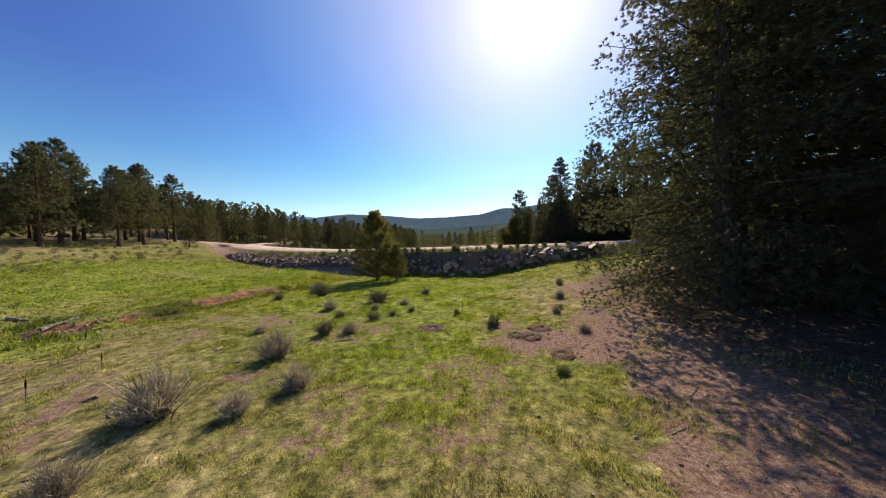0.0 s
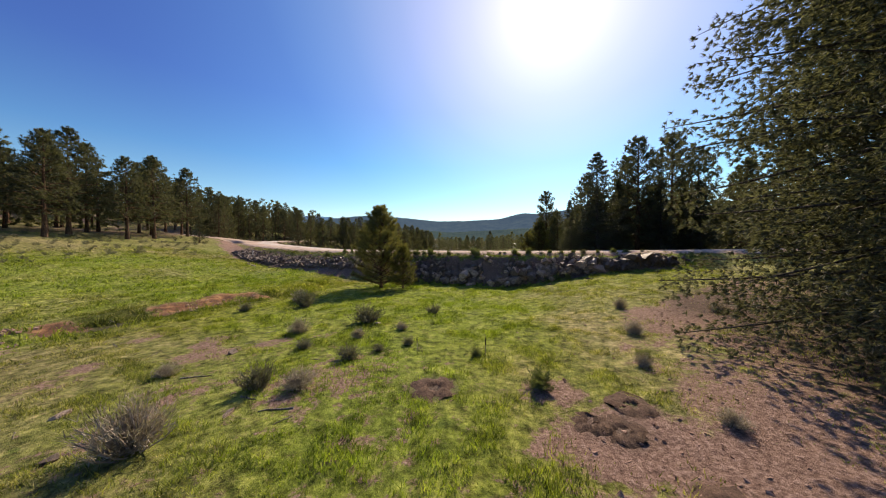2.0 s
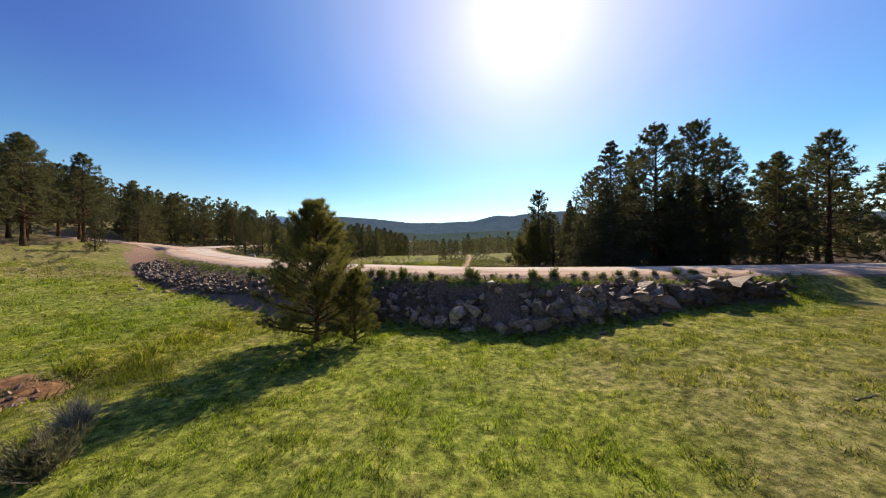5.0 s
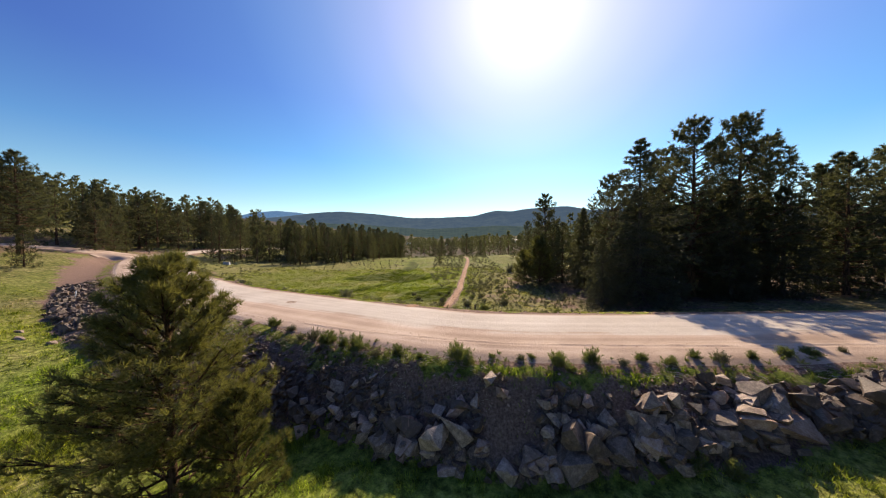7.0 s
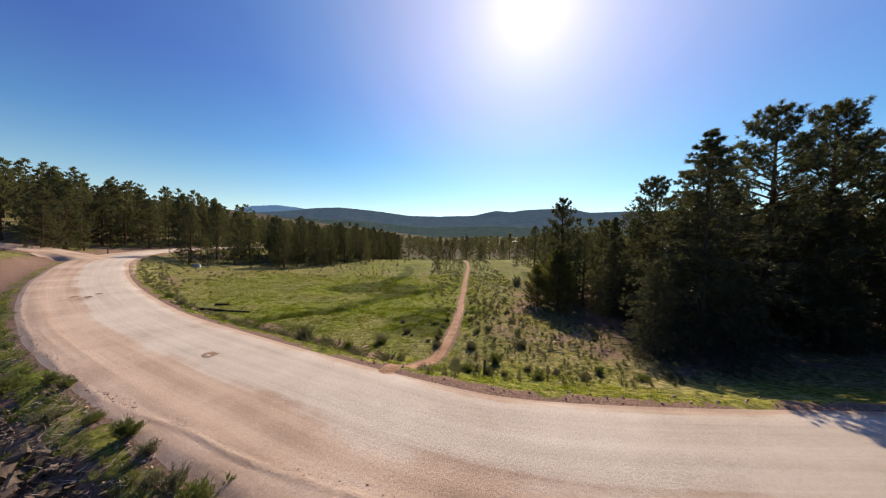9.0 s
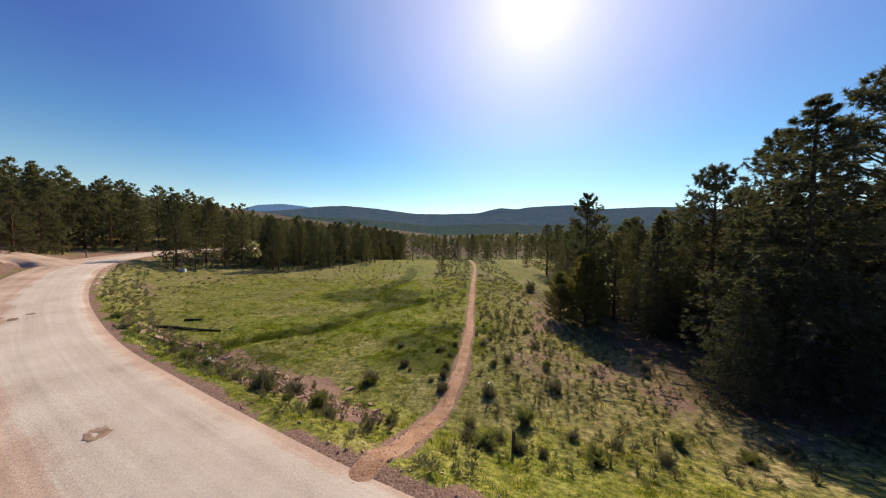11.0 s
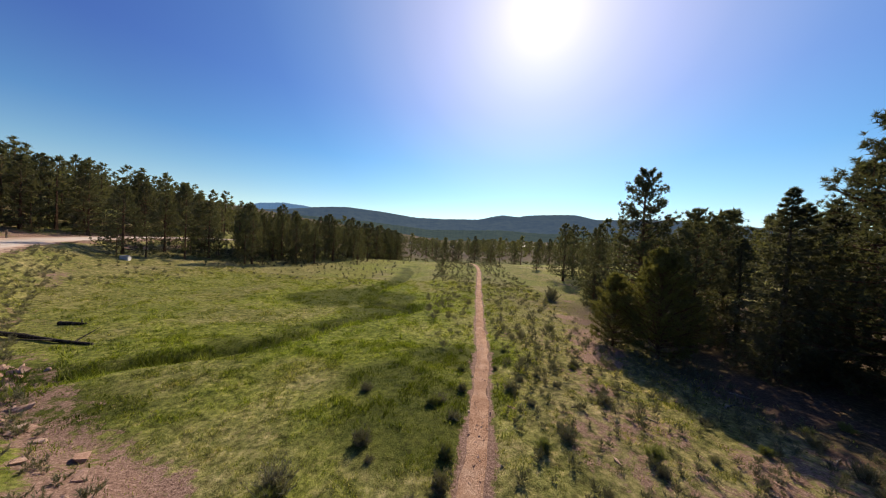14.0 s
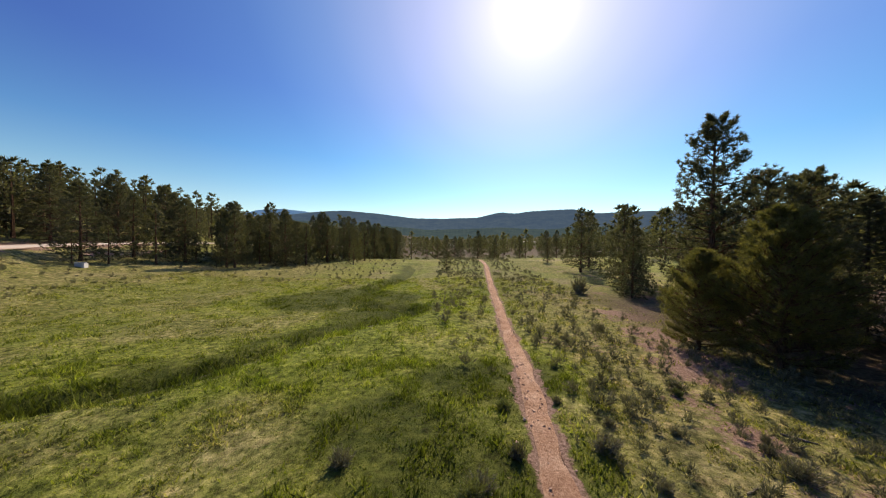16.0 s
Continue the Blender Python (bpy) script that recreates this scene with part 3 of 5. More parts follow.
def ribbon(name, line, offsets, lift, material, label, extra=None, ragged=0.0, taper=None):
    p = line[:, :2]
    t = np.gradient(p, axis=0)
    t /= np.linalg.norm(t, axis=1)[:, None]
    side = np.stack([-t[:, 1], t[:, 0]], 1)
    s = np.concatenate([[0], np.cumsum(np.linalg.norm(np.diff(p, axis=0), axis=1))])
    o = np.asarray(offsets, float)[None] * np.ones((len(p), 1))
    if taper:
        o = o * taper(p)[:, None]
    if ragged:
        o[:, 0] += (fbm(s, s * 0, 1.2, 3, 61) - 0.5) * ragged
        o[:, -1] += (fbm(s, s * 0 + 9, 1.2, 3, 62) - 0.5) * ragged
    xy = p[:, None] + side[:, None] * o[:, :, None]
    x, y = xy[..., 0].ravel(), xy[..., 1].ravel()
    off = o.ravel()
    z = lift(x, y, off, np.repeat(np.linspace(0, 1, len(p)), o.shape[1]))
    k = o.shape[1]
    i = (np.arange(len(p) - 1)[:, None] * k + np.arange(k - 1)[None]).ravel()
    faces = np.stack([i, i + k, i + k + 1, i + 1], 1)[:, ::-1]
    attrs = {"across": off, "along": np.repeat(s, k)}
    attrs.update(extra(off, np.repeat(s, k)) if extra else {})
    me = mesh_of(name, np.stack([x, y, z], 1), faces, material, attrs, True)
    return tagged(new(name, me), label, name.split("_")[0], kind="structure")


def road_lift(line, half):
    def lift(x, y, off, w):
        zr = np.interp(w, np.linspace(0, 1, len(line)), line[:, 2])
        crown = 0.05 * (1 - (off / half) ** 2)
        ruts = (fbm(off * 3.0, w * 14, 1.0, 3, 71) - 0.5) * 0.035
        rut = half - 0.93 - 0.55 * sstep(-5, 1, x) + 0.45 * sstep(-5, -10, x) + 0.12 * (fbm(w * 90, off * 0, 1.0, 3, 74) - 0.5)
        berm = (0.045 * np.exp(-(((off - rut) / 0.05) ** 2)) - 0.012 * np.exp(-(((off - rut - 0.1) / 0.06) ** 2))) * (0.3 + 0.7 * sstep(0.35, 0.6, fbm(w * 700, off * 0, 1.0, 4, 72)))
        edge_drop = 0.05 * sstep(half - 0.45, half + 0.15, np.abs(off))
        top = zr + crown + ruts + berm - edge_drop
        rim = sstep(half - 1.0, half - 0.1, np.abs(off))
        return top * (1 - rim) + (height(x, y) - 0.015) * rim
    return lift


def worn(off, s):
    return {"worn": sstep(1.1, -0.1, off) * sstep(-3.2, -1.9, off) * 0.95}


ground = build_ground()
fine = np.linspace(0, len(ROAD) - 1, len(ROAD) * 3)
ROAD_FINE = np.stack([np.interp(fine, np.arange(len(ROAD)), ROAD[:, c]) for c in range(3)], 1)
road_1 = ribbon("road_1", ROAD_FINE, np.concatenate([np.linspace(-3.4, 1.4, 22, endpoint=False), np.linspace(1.4, 3.1, 30)]), road_lift(ROAD_FINE, 3.2), M_ROAD, "pale pinkish graded gravel road with wheel streaks", worn, 0.5)
road_2 = ribbon("road_2", SPUR, np.linspace(-2.6, 2.6, 16), road_lift(SPUR, 2.4), M_ROAD, "reddish dirt side road leaving the gravel road", lambda o, s: {"worn": o * 0}, 0.5)
path_1 = ribbon("path_1", TRAIL, np.linspace(-0.42, 0.42, 9), lambda x, y, o, w: height(x, y) + 0.03 - 0.05 * (o / 0.42) ** 2 + 0.02 * (fbm(x, y, 0.5, 2, 73) - 0.5), M_TRAIL,
                "narrow pinkish stony footpath through the meadow", None, 0.3, lambda p: 1 - 0.3 * sstep(36, 40, p[:, 1]))


# ---- far hills ----
def ridge(name, dist, points, low, deep, material, label, salt, rough):
    """A wooded ridge: the height of its skyline, as a share of the distance, by the tangent of the way from straight ahead."""
    tx = np.linspace(points[0][0], points[-1][0], 1400)
    top = np.interp(tx, [p[0] for p in points], [p[1] for p in points])
    top = np.convolve(np.pad(top, 6, "edge"), np.hanning(13) / np.hanning(13).sum(), "valid")
    top = top + (fbm(tx * 260, tx * 0, 1.0, 4, salt) - 0.5) * rough
    rows = np.linspace(0, 1, 26)
    verts = []
    for r in rows:
        d = dist - deep * (1 - r)
        hgt = (low + (top - low) * (r ** 0.8)) * d
        hgt = hgt + (fbm(tx * 18, tx * 0 + r * 4, 1.0, 4, salt + 7) - 0.5) * dist * 0.012 * r * (1.02 - r) * 4
        verts.append(np.stack([tx * d, np.full_like(tx, d) - 0.12 * d * np.abs(tx), hgt], 1))
    back = verts[-1].copy()
    back[:, 1] += 260
    back[:, 2] = -30
    verts.append(back)
    n = len(tx)
    i = (np.arange(len(verts) - 1)[:, None] * n + np.arange(n - 1)[None]).ravel()
    me = mesh_of(name, np.concatenate(verts), np.stack([i, i + 1, i + n + 1, i + n], 1), material, None, True)
    return tagged(new(name, me), label, "hills", kind="structure")


# the blue of distance is put into these hills as a glow
M_HILL_FAR = make_far("far hills with haze glow", [(0.35, (0.03, 0.05, 0.06)), (0.65, (0.07, 0.09, 0.09))], 0.02, (0.10, 0.23, 0.46), 0.75)
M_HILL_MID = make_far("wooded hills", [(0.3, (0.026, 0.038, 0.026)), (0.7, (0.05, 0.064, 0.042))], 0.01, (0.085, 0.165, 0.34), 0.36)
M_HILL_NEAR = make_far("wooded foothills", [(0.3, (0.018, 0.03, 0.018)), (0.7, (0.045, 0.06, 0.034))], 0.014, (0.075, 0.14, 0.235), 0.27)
ridge("backdrop_1", 4300, [(-1.0, 0.02), (-0.66, 0.08), (-0.6, 0.098), (-0.53, 0.104), (-0.46, 0.098), (-0.38, 0.085), (0, 0.05)], 0.0, 500, M_HILL_FAR, "far mountain shoulder with painted blue haze", 201, 0.002)
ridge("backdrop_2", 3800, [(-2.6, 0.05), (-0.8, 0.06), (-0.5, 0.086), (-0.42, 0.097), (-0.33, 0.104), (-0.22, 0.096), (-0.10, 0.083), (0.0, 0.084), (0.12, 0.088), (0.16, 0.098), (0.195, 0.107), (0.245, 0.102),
                         (0.3, 0.111), (0.37, 0.115), (0.43, 0.118), (0.5, 0.104), (0.58, 0.108), (0.66, 0.112), (0.75, 0.113), (0.9, 0.104), (1.1, 0.10), (1.4, 0.098), (2.6, 0.06)], 0.0, 1100, M_HILL_MID, "long wooded mountain ridge with painted blue haze", 211, 0.0016)
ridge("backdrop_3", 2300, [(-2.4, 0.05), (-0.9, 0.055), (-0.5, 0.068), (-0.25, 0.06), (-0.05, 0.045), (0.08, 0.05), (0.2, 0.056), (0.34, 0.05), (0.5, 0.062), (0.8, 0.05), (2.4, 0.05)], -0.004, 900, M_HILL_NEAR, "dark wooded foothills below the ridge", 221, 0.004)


# ---- trees ----
def unit(v):
    return v / np.maximum(np.linalg.norm(v, axis=-1, keepdims=True), 1e-9)


def tube(points, radii, sides):
    """A tapered limb through the points."""
    p, r = np.asarray(points, float), np.asarray(radii, float)
    t = unit(np.gradient(p, axis=0))
    ref = np.where(np.abs(t[:, 2:3]) > 0.9, np.array([[1.0, 0, 0]]), np.array([[0, 0, 1.0]]))
    a = unit(np.cross(t, ref))
    b = np.cross(t, a)
    ang = np.linspace(0, 2 * np.pi, sides, endpoint=False)
    v = p[:, None] + r[:, None, None] * (np.cos(ang)[None, :, None] * a[:, None] + np.sin(ang)[None, :, None] * b[:, None])
    n = len(p)
    k, j = np.meshgrid(np.arange(n - 1), np.arange(sides), indexing="ij")
    q = np.stack([k * sides + j, k * sides + (j + 1) % sides, (k + 1) * sides + (j + 1) % sides, (k + 1) * sides + j], -1).reshape(-1, 4)
    return v.reshape(-1, 3), q


def blades(base, way, length, width, each, spread, rng):
    """Needle sprays: each base gets some pointed leaves round its way."""
    base, way = np.repeat(base, each, 0), np.repeat(way, each, 0)
    length = np.repeat(np.broadcast_to(length, (len(base) // each,)), each) * rng.uniform(0.6, 1.15, len(base))
    d = unit(way + spread * rng.normal(size=base.shape))
    s = unit(np.cross(d, rng.normal(size=base.shape))) * (width * rng.uniform(0.6, 1.2, len(base)))[:, None]
    v = np.stack([base + s * 0.5, base + d * length[:, None], base - s * 0.5], 1).reshape(-1, 3)
    return v, np.arange(len(v)).reshape(-1, 3)


def conifer(kind, tall, bare, reach, limbs, sprays, each, size, seed, thin=1.0, sides=8, taper=0.85):
    """The trunk with its limbs and the crown of a pine or a spruce, as arrays."""
    rng = np.random.default_rng(seed)
    h = np.linspace(0, tall, 9)
    sway = np.cumsum(rng.normal(0, 0.012 * tall / 9, (9, 2)), 0)
    sway -= sway[0]
    spine = np.column_stack([sway, h])
    r0 = 0.0135 * tall + (0.02 if kind == "young" else 0.05)
    radii = r0 * (1 - h / tall) ** 0.85 + 0.008
    radii[0] *= 1.35
    wood = [tube(spine, radii, sides)]
    base, way = [], []
    scale = []
    for k in range(limbs):
        s = (k + rng.uniform(0, 0.9)) / limbs
        z0 = tall * (bare + (0.985 - bare) * s)
        az = k * 2.39996 + rng.uniform(-0.5, 0.5)
        if kind == "pine":
            span = reach * (0.75 + 0.25 * math.sin(min(1.0, s * 3 + 0.2) * math.pi / 2)) * (1 - s) ** taper * rng.uniform(0.6, 1.12) + 0.08 * reach
            pitch = -0.12 + 0.78 * s + rng.normal(0, 0.16)
            curl = 0.18
        elif kind == "young":
            span = reach * (1 - s) ** 0.62 * rng.uniform(0.75, 1.1) * (0.7 + 0.3 * min(1, s * 4)) + 0.08 * reach
            pitch = 0.22 + 0.7 * s + rng.normal(0, 0.1)
            curl = 0.3
        else:
            span = reach * (1 - s) ** taper * rng.uniform(0.72, 1.1) * (0.9 + 0.1 * min(1.0, s * 6)) + 0.03 * reach
            pitch = -0.28 + 0.55 * s + rng.normal(0, 0.08)
            curl = 0.12
        out = np.array([math.cos(az), math.sin(az), 0.0])
        t = np.linspace(0, 1, 4)
        x0, y0 = np.interp(z0, h, sway[:, 0]), np.interp(z0, h, sway[:, 1])
        line = np.array([x0, y0, z0]) + out * (t * span * math.cos(pitch))[:, None] + np.array([0, 0, 1.0]) * (t * span * math.sin(pitch) + curl * span * t**2 * 0.6)[:, None]
        rl = max(0.012, (0.018 if kind != "spruce" else 0.009) * span + 0.008)
        wood.append(tube(line, rl * np.array([1, 0.75, 0.5, 0.2]), 4 if sides > 5 else 3))
        n = max(3, int(sprays * (0.35 + 0.65 * span / reach)))
        lo = {"pine": 0.25, "young": 0.25, "spruce": 0.12}[kind]
        u = lo + (1 - lo) * rng.uniform(0, 1, n) ** (0.75 if kind == "spruce" else 0.6)
        u[0] = 1.0
        cross = np.array([-out[1], out[0], 0.0])
        lat = rng.normal(0, 0.28 if kind != "spruce" else 0.27, n) * span * (1.15 - u * 0.85)
        lift = rng.normal(0, 0.1 if kind == "pine" else 0.04, n) * span
        if kind == "spruce":
            lat = rng.uniform(-0.52, 0.52, n) * span * (1.1 - u * 0.8)
            lift = lift - 0.05 * span * np.abs(rng.normal(0, 1, n))
        p = np.stack([np.interp(u, t, line[:, c]) for c in range(3)], 1) + cross * lat[:, None] + np.array([0, 0, 1.0]) * lift[:, None]
        tip = unit(line[3] - line[2])
        w = unit(tip * 1.0 + cross * np.sign(lat)[:, None] * 0.6 + np.array([0, 0, 0.55 if kind != "spruce" else -0.25]) + rng.normal(0, 0.25, (n, 3)))
        base.append(p)
        way.append(w)
        if kind != "spruce" and sides > 5:
            for q in range(0, n, 6):
                a = np.array([np.interp(max(0, u[q] - 0.2), t, line[:, c]) for c in range(3)])
                wood.append(tube(np.stack([a, (a + p[q]) / 2 + [0, 0, 0.02], p[q]]), [rl * 0.35, rl * 0.25, rl * 0.12], 3))
    # leader
    base.append(np.array([[sway[-1, 0], sway[-1, 1], tall - 0.02 * tall]] * 5))
    way.append(unit(np.array([[0, 0, 1.0]] * 5) + rng.normal(0, 0.3, (5, 3))))
    base, way = np.concatenate(base), np.concatenate(way)
    crown = blades(base, way, size, size * 0.34 * thin, each, {"pine": 0.8, "young": 0.6, "spruce": 0.5}[kind], rng)
    return wood[0], join(wood[1:]), crown


def tree(name, arrays, bark, leaves, label, category, group=""):
    """A tree as one thing, at the origin: trunk and crown."""
    (wv, wf), (lv, lf), (cv, cf) = arrays
    root = tagged(new(name), label, category, group)
    part_np("trunk", *join([(wv, wf), (lv, lf)]), bark, root, "", None, True)
    part_np("crown", cv, cf, leaves, root)
    return root


def stand(ob, x, y, turn, grown=1.0, sink=0.1):
    ob.matrix_basis = pose(x, y, zat(x, y) - sink, 0, 0, turn) @ Matrix.Diagonal((grown, grown, grown, 1))
    return ob


PINE_LABEL = "tall dark green ponderosa pine with bare lower trunk"
SPRUCE_LABEL = "dark green conical spruce with branches to the ground"
pine_kinds = [(12.0, conifer("pine", 12.0, (0.05, 0.11, 0.17)[k], 3.3 + 0.2 * k, 92, 38, 21, 0.25, 300 + k, 0.46, 8, 0.55)) for k in range(3)]
pine_far = [(12.0, conifer("pine", 12.0, (0.03, 0.08, 0.22)[k], 3.6 + 0.1 * k, 76, 24, 15, 0.34, 310 + k, 0.58, 5, 0.7)) for k in range(3)]
spruce_kinds = [(12.0, conifer("spruce", 12.0, 0.035, (4.1, 2.7)[k], 126, 56, 13, 0.24, 320 + k, 0.52, 8, 0.78)) for k in range(2)]
spruce_far = [(12.0, conifer("spruce", 12.0, 0.035, (3.6, 2.8)[k], 90, 20, 13, 0.38, 325 + k, 0.6, 5)) for k in range(2)]
made = {}


def plant(kind, which, x, y, tall, turn, group, label=""):
    """Another tree of a kind, grown to that height."""
    off = x < -18 or y > 60 or x > 29
    kinds = (pine_far if off else pine_kinds) if kind == "pine" else (spruce_far if off else spruce_kinds)
    which = which % len(kinds)
    key = (kind, which, off)
    if key not in made:
        made[key] = tree("pine_tree" if kind == "pine" else "spruce_tree", kinds[which][1], M_BARK_PINE if kind == "pine" else M_BARK_SPRUCE,
                                 M_PINE if kind == "pine" else M_SPRUCE, PINE_LABEL if kind == "pine" else SPRUCE_LABEL, "tree")
        ob = made[key]
    else:
        ob = copy_thing(made[key], Matrix())
    stand(ob, x, y, turn, tall / kinds[which][0])
    return tagged(ob, label, "", group)


# the young pine below the riprap
young = tree("young_pine", conifer("young", 5.4, 0.04, 2.35, 100, 72, 19, 0.2, 351, 0.17), M_BARK_PINE, M_YOUNG, "bushy young green pine standing below the rock bank", "tree")
stand(young, -5.9, 23.2, 40, 1.08)
sapling = tree("pine_sapling", conifer("young", 3.0, 0.04, 1.3, 54, 40, 24, 0.16, 352, 0.18), M_BARK_PINE, M_YOUNG, "small pine sapling beside the young pine", "tree")
stand(sapling, -4.2, 22.9, 10)

for x, y, s, turn in ((10.8, 51.2, 0.78, 120), (12.1, 49.4, 1.05, 250)):
    tagged(stand(copy_thing(young, Matrix()), x, y, turn, s), "bushy young green pine at the edge of the woods")

# firs beside the start
fir = tree("fir_tree", conifer("spruce", 21.0, 0.04, 5.05, 210, 165, 17, 0.15, 361, 0.58, 8, 0.5), M_BARK_SPRUCE, M_FIR, "large dark fir with dense drooping boughs beside the meadow", "tree", "firs beside the meadow")
stand(fir, 10.3, 9.2, 0)
fir_behind = tree("fir_tree", conifer("spruce", 21.0, 0.03, 4.8, 130, 60, 15, 0.36, 362, 0.48, 6, 0.55), M_BARK_SPRUCE, M_FIR, "large dark fir of the stand, several added out of view for shade", "tree", "firs beside the meadow")
stand(fir_behind, 13.2, 11.6, 250, 0.95)
# those beside and behind the start are out of view, added to block skylight
for x, y, s, turn in ((15.5, 6.4, 1.0, 100), (16.5, 13.6, 1.05, 200), (21.0, 9.0, 1.1, 300), (13.0, 1.6, 0.85, 60), (20.3, 2.6, 1.0, 150), (14.5, -4.0, 0.95, 20), (20.0, -5.0, 1.0, 250), (25.0, 14.0, 1.0, 40), (26.0, 4.0, 1.05, 190), (21.5, 17.0, 0.9, 330)):
    stand(copy_thing(fir_behind, Matrix()), x, y, turn, s)

# woods beyond the road
for kind, which, x, y, top, turn in (("spruce", 0, 16.4, 39.05, 13.3, 20), ("pine", 1, 22.1, 40.7, 15.0, 50), ("pine", 1, 26.3, 40.9, 15.3, 120), ("pine", 1, 30.5, 42.2, 14.0, 200), ("spruce", 1, 37.0, 42.3, 12.6, 80),
                                    ("pine", 0, 33.6, 39.2, 11.4, 160), ("pine", 1, 38.3, 38.9, 13.3, 10), ("spruce", 1, 23.8, 38.9, 9.8, 240), ("spruce", 0, 28.6, 39.4, 9.2, 130), ("pine", 0, 45.5, 37.0, 14.5, 95), ("spruce", 0, 16.92, 40.27, 9.5, 220), ("spruce", 1, 19.99, 41.12, 10.5, 150), ("spruce", 1, 27.33, 40.65, 9.5, 30),
                                    ("pine", 0, 24.45, 47.2, 14.6, 75), ("spruce", 1, 16.2, 47.4, 8.9, 300), ("spruce", 1, 20.0, 49.8, 8.7, 100), ("pine", 1, 17.7, 44.9, 11.6, 60), ("spruce", 0, 18.03, 47.87, 7.2, 180), ("pine", 0, 14.8, 54.95, 11.6, 200),
                                    ("pine", 0, 19.62, 54.42, 8.5, 20), ("pine", 1, 21.94, 58.7, 9.5, 95), ("pine", 1, 27.06, 52.05, 11.5, 10), ("pine", 0, 31.24, 46.35, 11.0, 110), ("pine", 1, 35.89, 42.55, 11.5, 240),
                                    ("spruce", 0, 34.03, 51.1, 10.0, 75), ("pine", 2, 28.45, 62.5, 10.0, 300), ("pine", 0, 19.62, 70.1, 8.5, 130), ("pine", 0, 23.34, 75.8, 9.5, 210), ("pine", 1, 21.48, 83.4, 10.0, 10),
                                    ("pine", 0, 25.66, 89.1, 10.0, 80), ("pine", 1, 43.33, 43.5, 13.0, 33), ("pine", 2, 41.47, 21.65, 13.5, 133), ("spruce", 1, 35.89, 20.7, 11.0, 233), ("pine", 0, 47.05, 18.8, 12.0, 3),
                                    ("pine", 0, 15.6, 51.4, 7.5, 140), ("spruce", 0, 18.59, 51.67, 6.8, 60), ("spruce", 1, 20.82, 49.2, 8.8, 210), ("spruce", 0, 21.57, 44.83, 9.0, 310),
                                    ("spruce", 1, 18.96, 44.45, 8.0, 25), ("pine", 0, 16.83, 57.27, 7.5, 260), ("spruce", 0, 13.2, 38.6, 5.6, 100), ("spruce", 1, 24.73, 42.55, 9.5, 170), ("spruce", 0, 27.99, 45.88, 9.5, 280),
                                    ("pine", 0, 16.17, 63.45, 4.5, 40), ("pine", 0, 17.76, 65.83, 7.0, 90), ("pine", 1, 26.59, 68.2, 9.0, 30)):
    plant(kind, which, x, y, top, turn, "woods beyond the road")
# lone trees in the valley
for which, x, y, top, turn in ((0, 12.2, 138.0, 10.3, 0), (1, -17.6, 133.0, 10.5, 90), (0, -15.6, 135.0, 10.0, 20), (1, -19.4, 136.5, 10.6, 200), (0, 0.5, 86.0, 3.2, 60), (1, -2.0, 147.0, 8.5, 10), (0, 1.5, 149.0, 9.8, 50), (1, 4.5, 147.0, 9.2, 140),
                               (0, 7.0, 150.0, 8.4, 260), (0, 26.7, 138.0, 8.4, 30), (1, 22.0, 99.0, 5.2, 100), (1, 33.0, 130.0, 9.0, 180), (0, 38.0, 134.0, 9.5, 220), (1, 19.5, 146.0, 8.0, 300), (0, -24.5, 138.0, 11.0, 310)):
    plant("pine", which, x, y, top, turn, "pines in the valley")

def off_roads(x, y):
    a = np.min(np.hypot(ROAD[::6, 0] - x, ROAD[::6, 1] - y))
    b = np.min(np.hypot(SPUR[::4, 0] - x, SPUR[::4, 1] - y))
    return a > 7 and b > 5


# the front of the woods along the west side
rng = np.random.default_rng(77)
front = [(-52.3, 52.9, 12.3), (-42.2, 72.2, 9.7), (-42.0, 77.7, 9.2), (-31.5, 82.0, 8.7), (-45.6, 48.6, 4.7), (-50.6, 45.7, 12.9), (-49.0, 40.7, 12.3), (-52.3, 36.7, 13.5), (-49.5, 32.8, 12.3), (-53.9, 29.4, 13.5),
         (-51.7, 23.7, 12.9), (-57.2, 41.8, 13.5), (-58.3, 49.7, 12.9), (-59.4, 33.9, 14.0), (-56.7, 55.9, 11.7), (-62.2, 57.6, 12.3), (-37.6, 80.5, 9.2), (-35.3, 87.2, 9.7), (-27.8, 89.1, 9.2), (-31.5, 95.8, 10.1),
         (-24.6, 99.5, 10.1), (-29.2, 106.2, 10.6), (-22.7, 111.0, 11.0), (-19.9, 121.4, 11.0), (-24.6, 125.2, 12.0), (-21.8, 134.7, 12.0), (-18.1, 144.2, 12.4), (-23.6, 149.9, 12.9), (-58.5, 81.5, 10.6), (-57.1, 89.1, 11.0),
         (-43.6, 85.3, 9.7), (-39.4, 92.9, 10.1), (-59.4, 69.2, 10.6), (-64.5, 72.0, 11.0), (-61.3, 75.8, 10.6), (-56.2, 96.7, 11.0), (-34.8, 101.5, 10.1), (-32.5, 113.8, 10.6), (-54.5, 48.6, 12.9), (-55.0, 36.2, 12.3),
         (-56.4, 64.3, 9.6), (-26.9, 94.8, 7.4), (-33.9, 91.5, 8.3), (-21.8, 105.2, 7.8), (-19.0, 129.0, 10.1), (-17.6, 153.7, 12.0)]
for k, (x, y, tall) in enumerate(front):
    plant("pine", 2 if y < 58 and tall > 6 else k % 2, x, y, tall * rng.uniform(0.95, 1.05) * (0.97 if y > 60 else 1.0), rng.uniform(0, 360), "pines along the west side", "small bushy dark green pine at the forest edge" if tall < 5 else "")


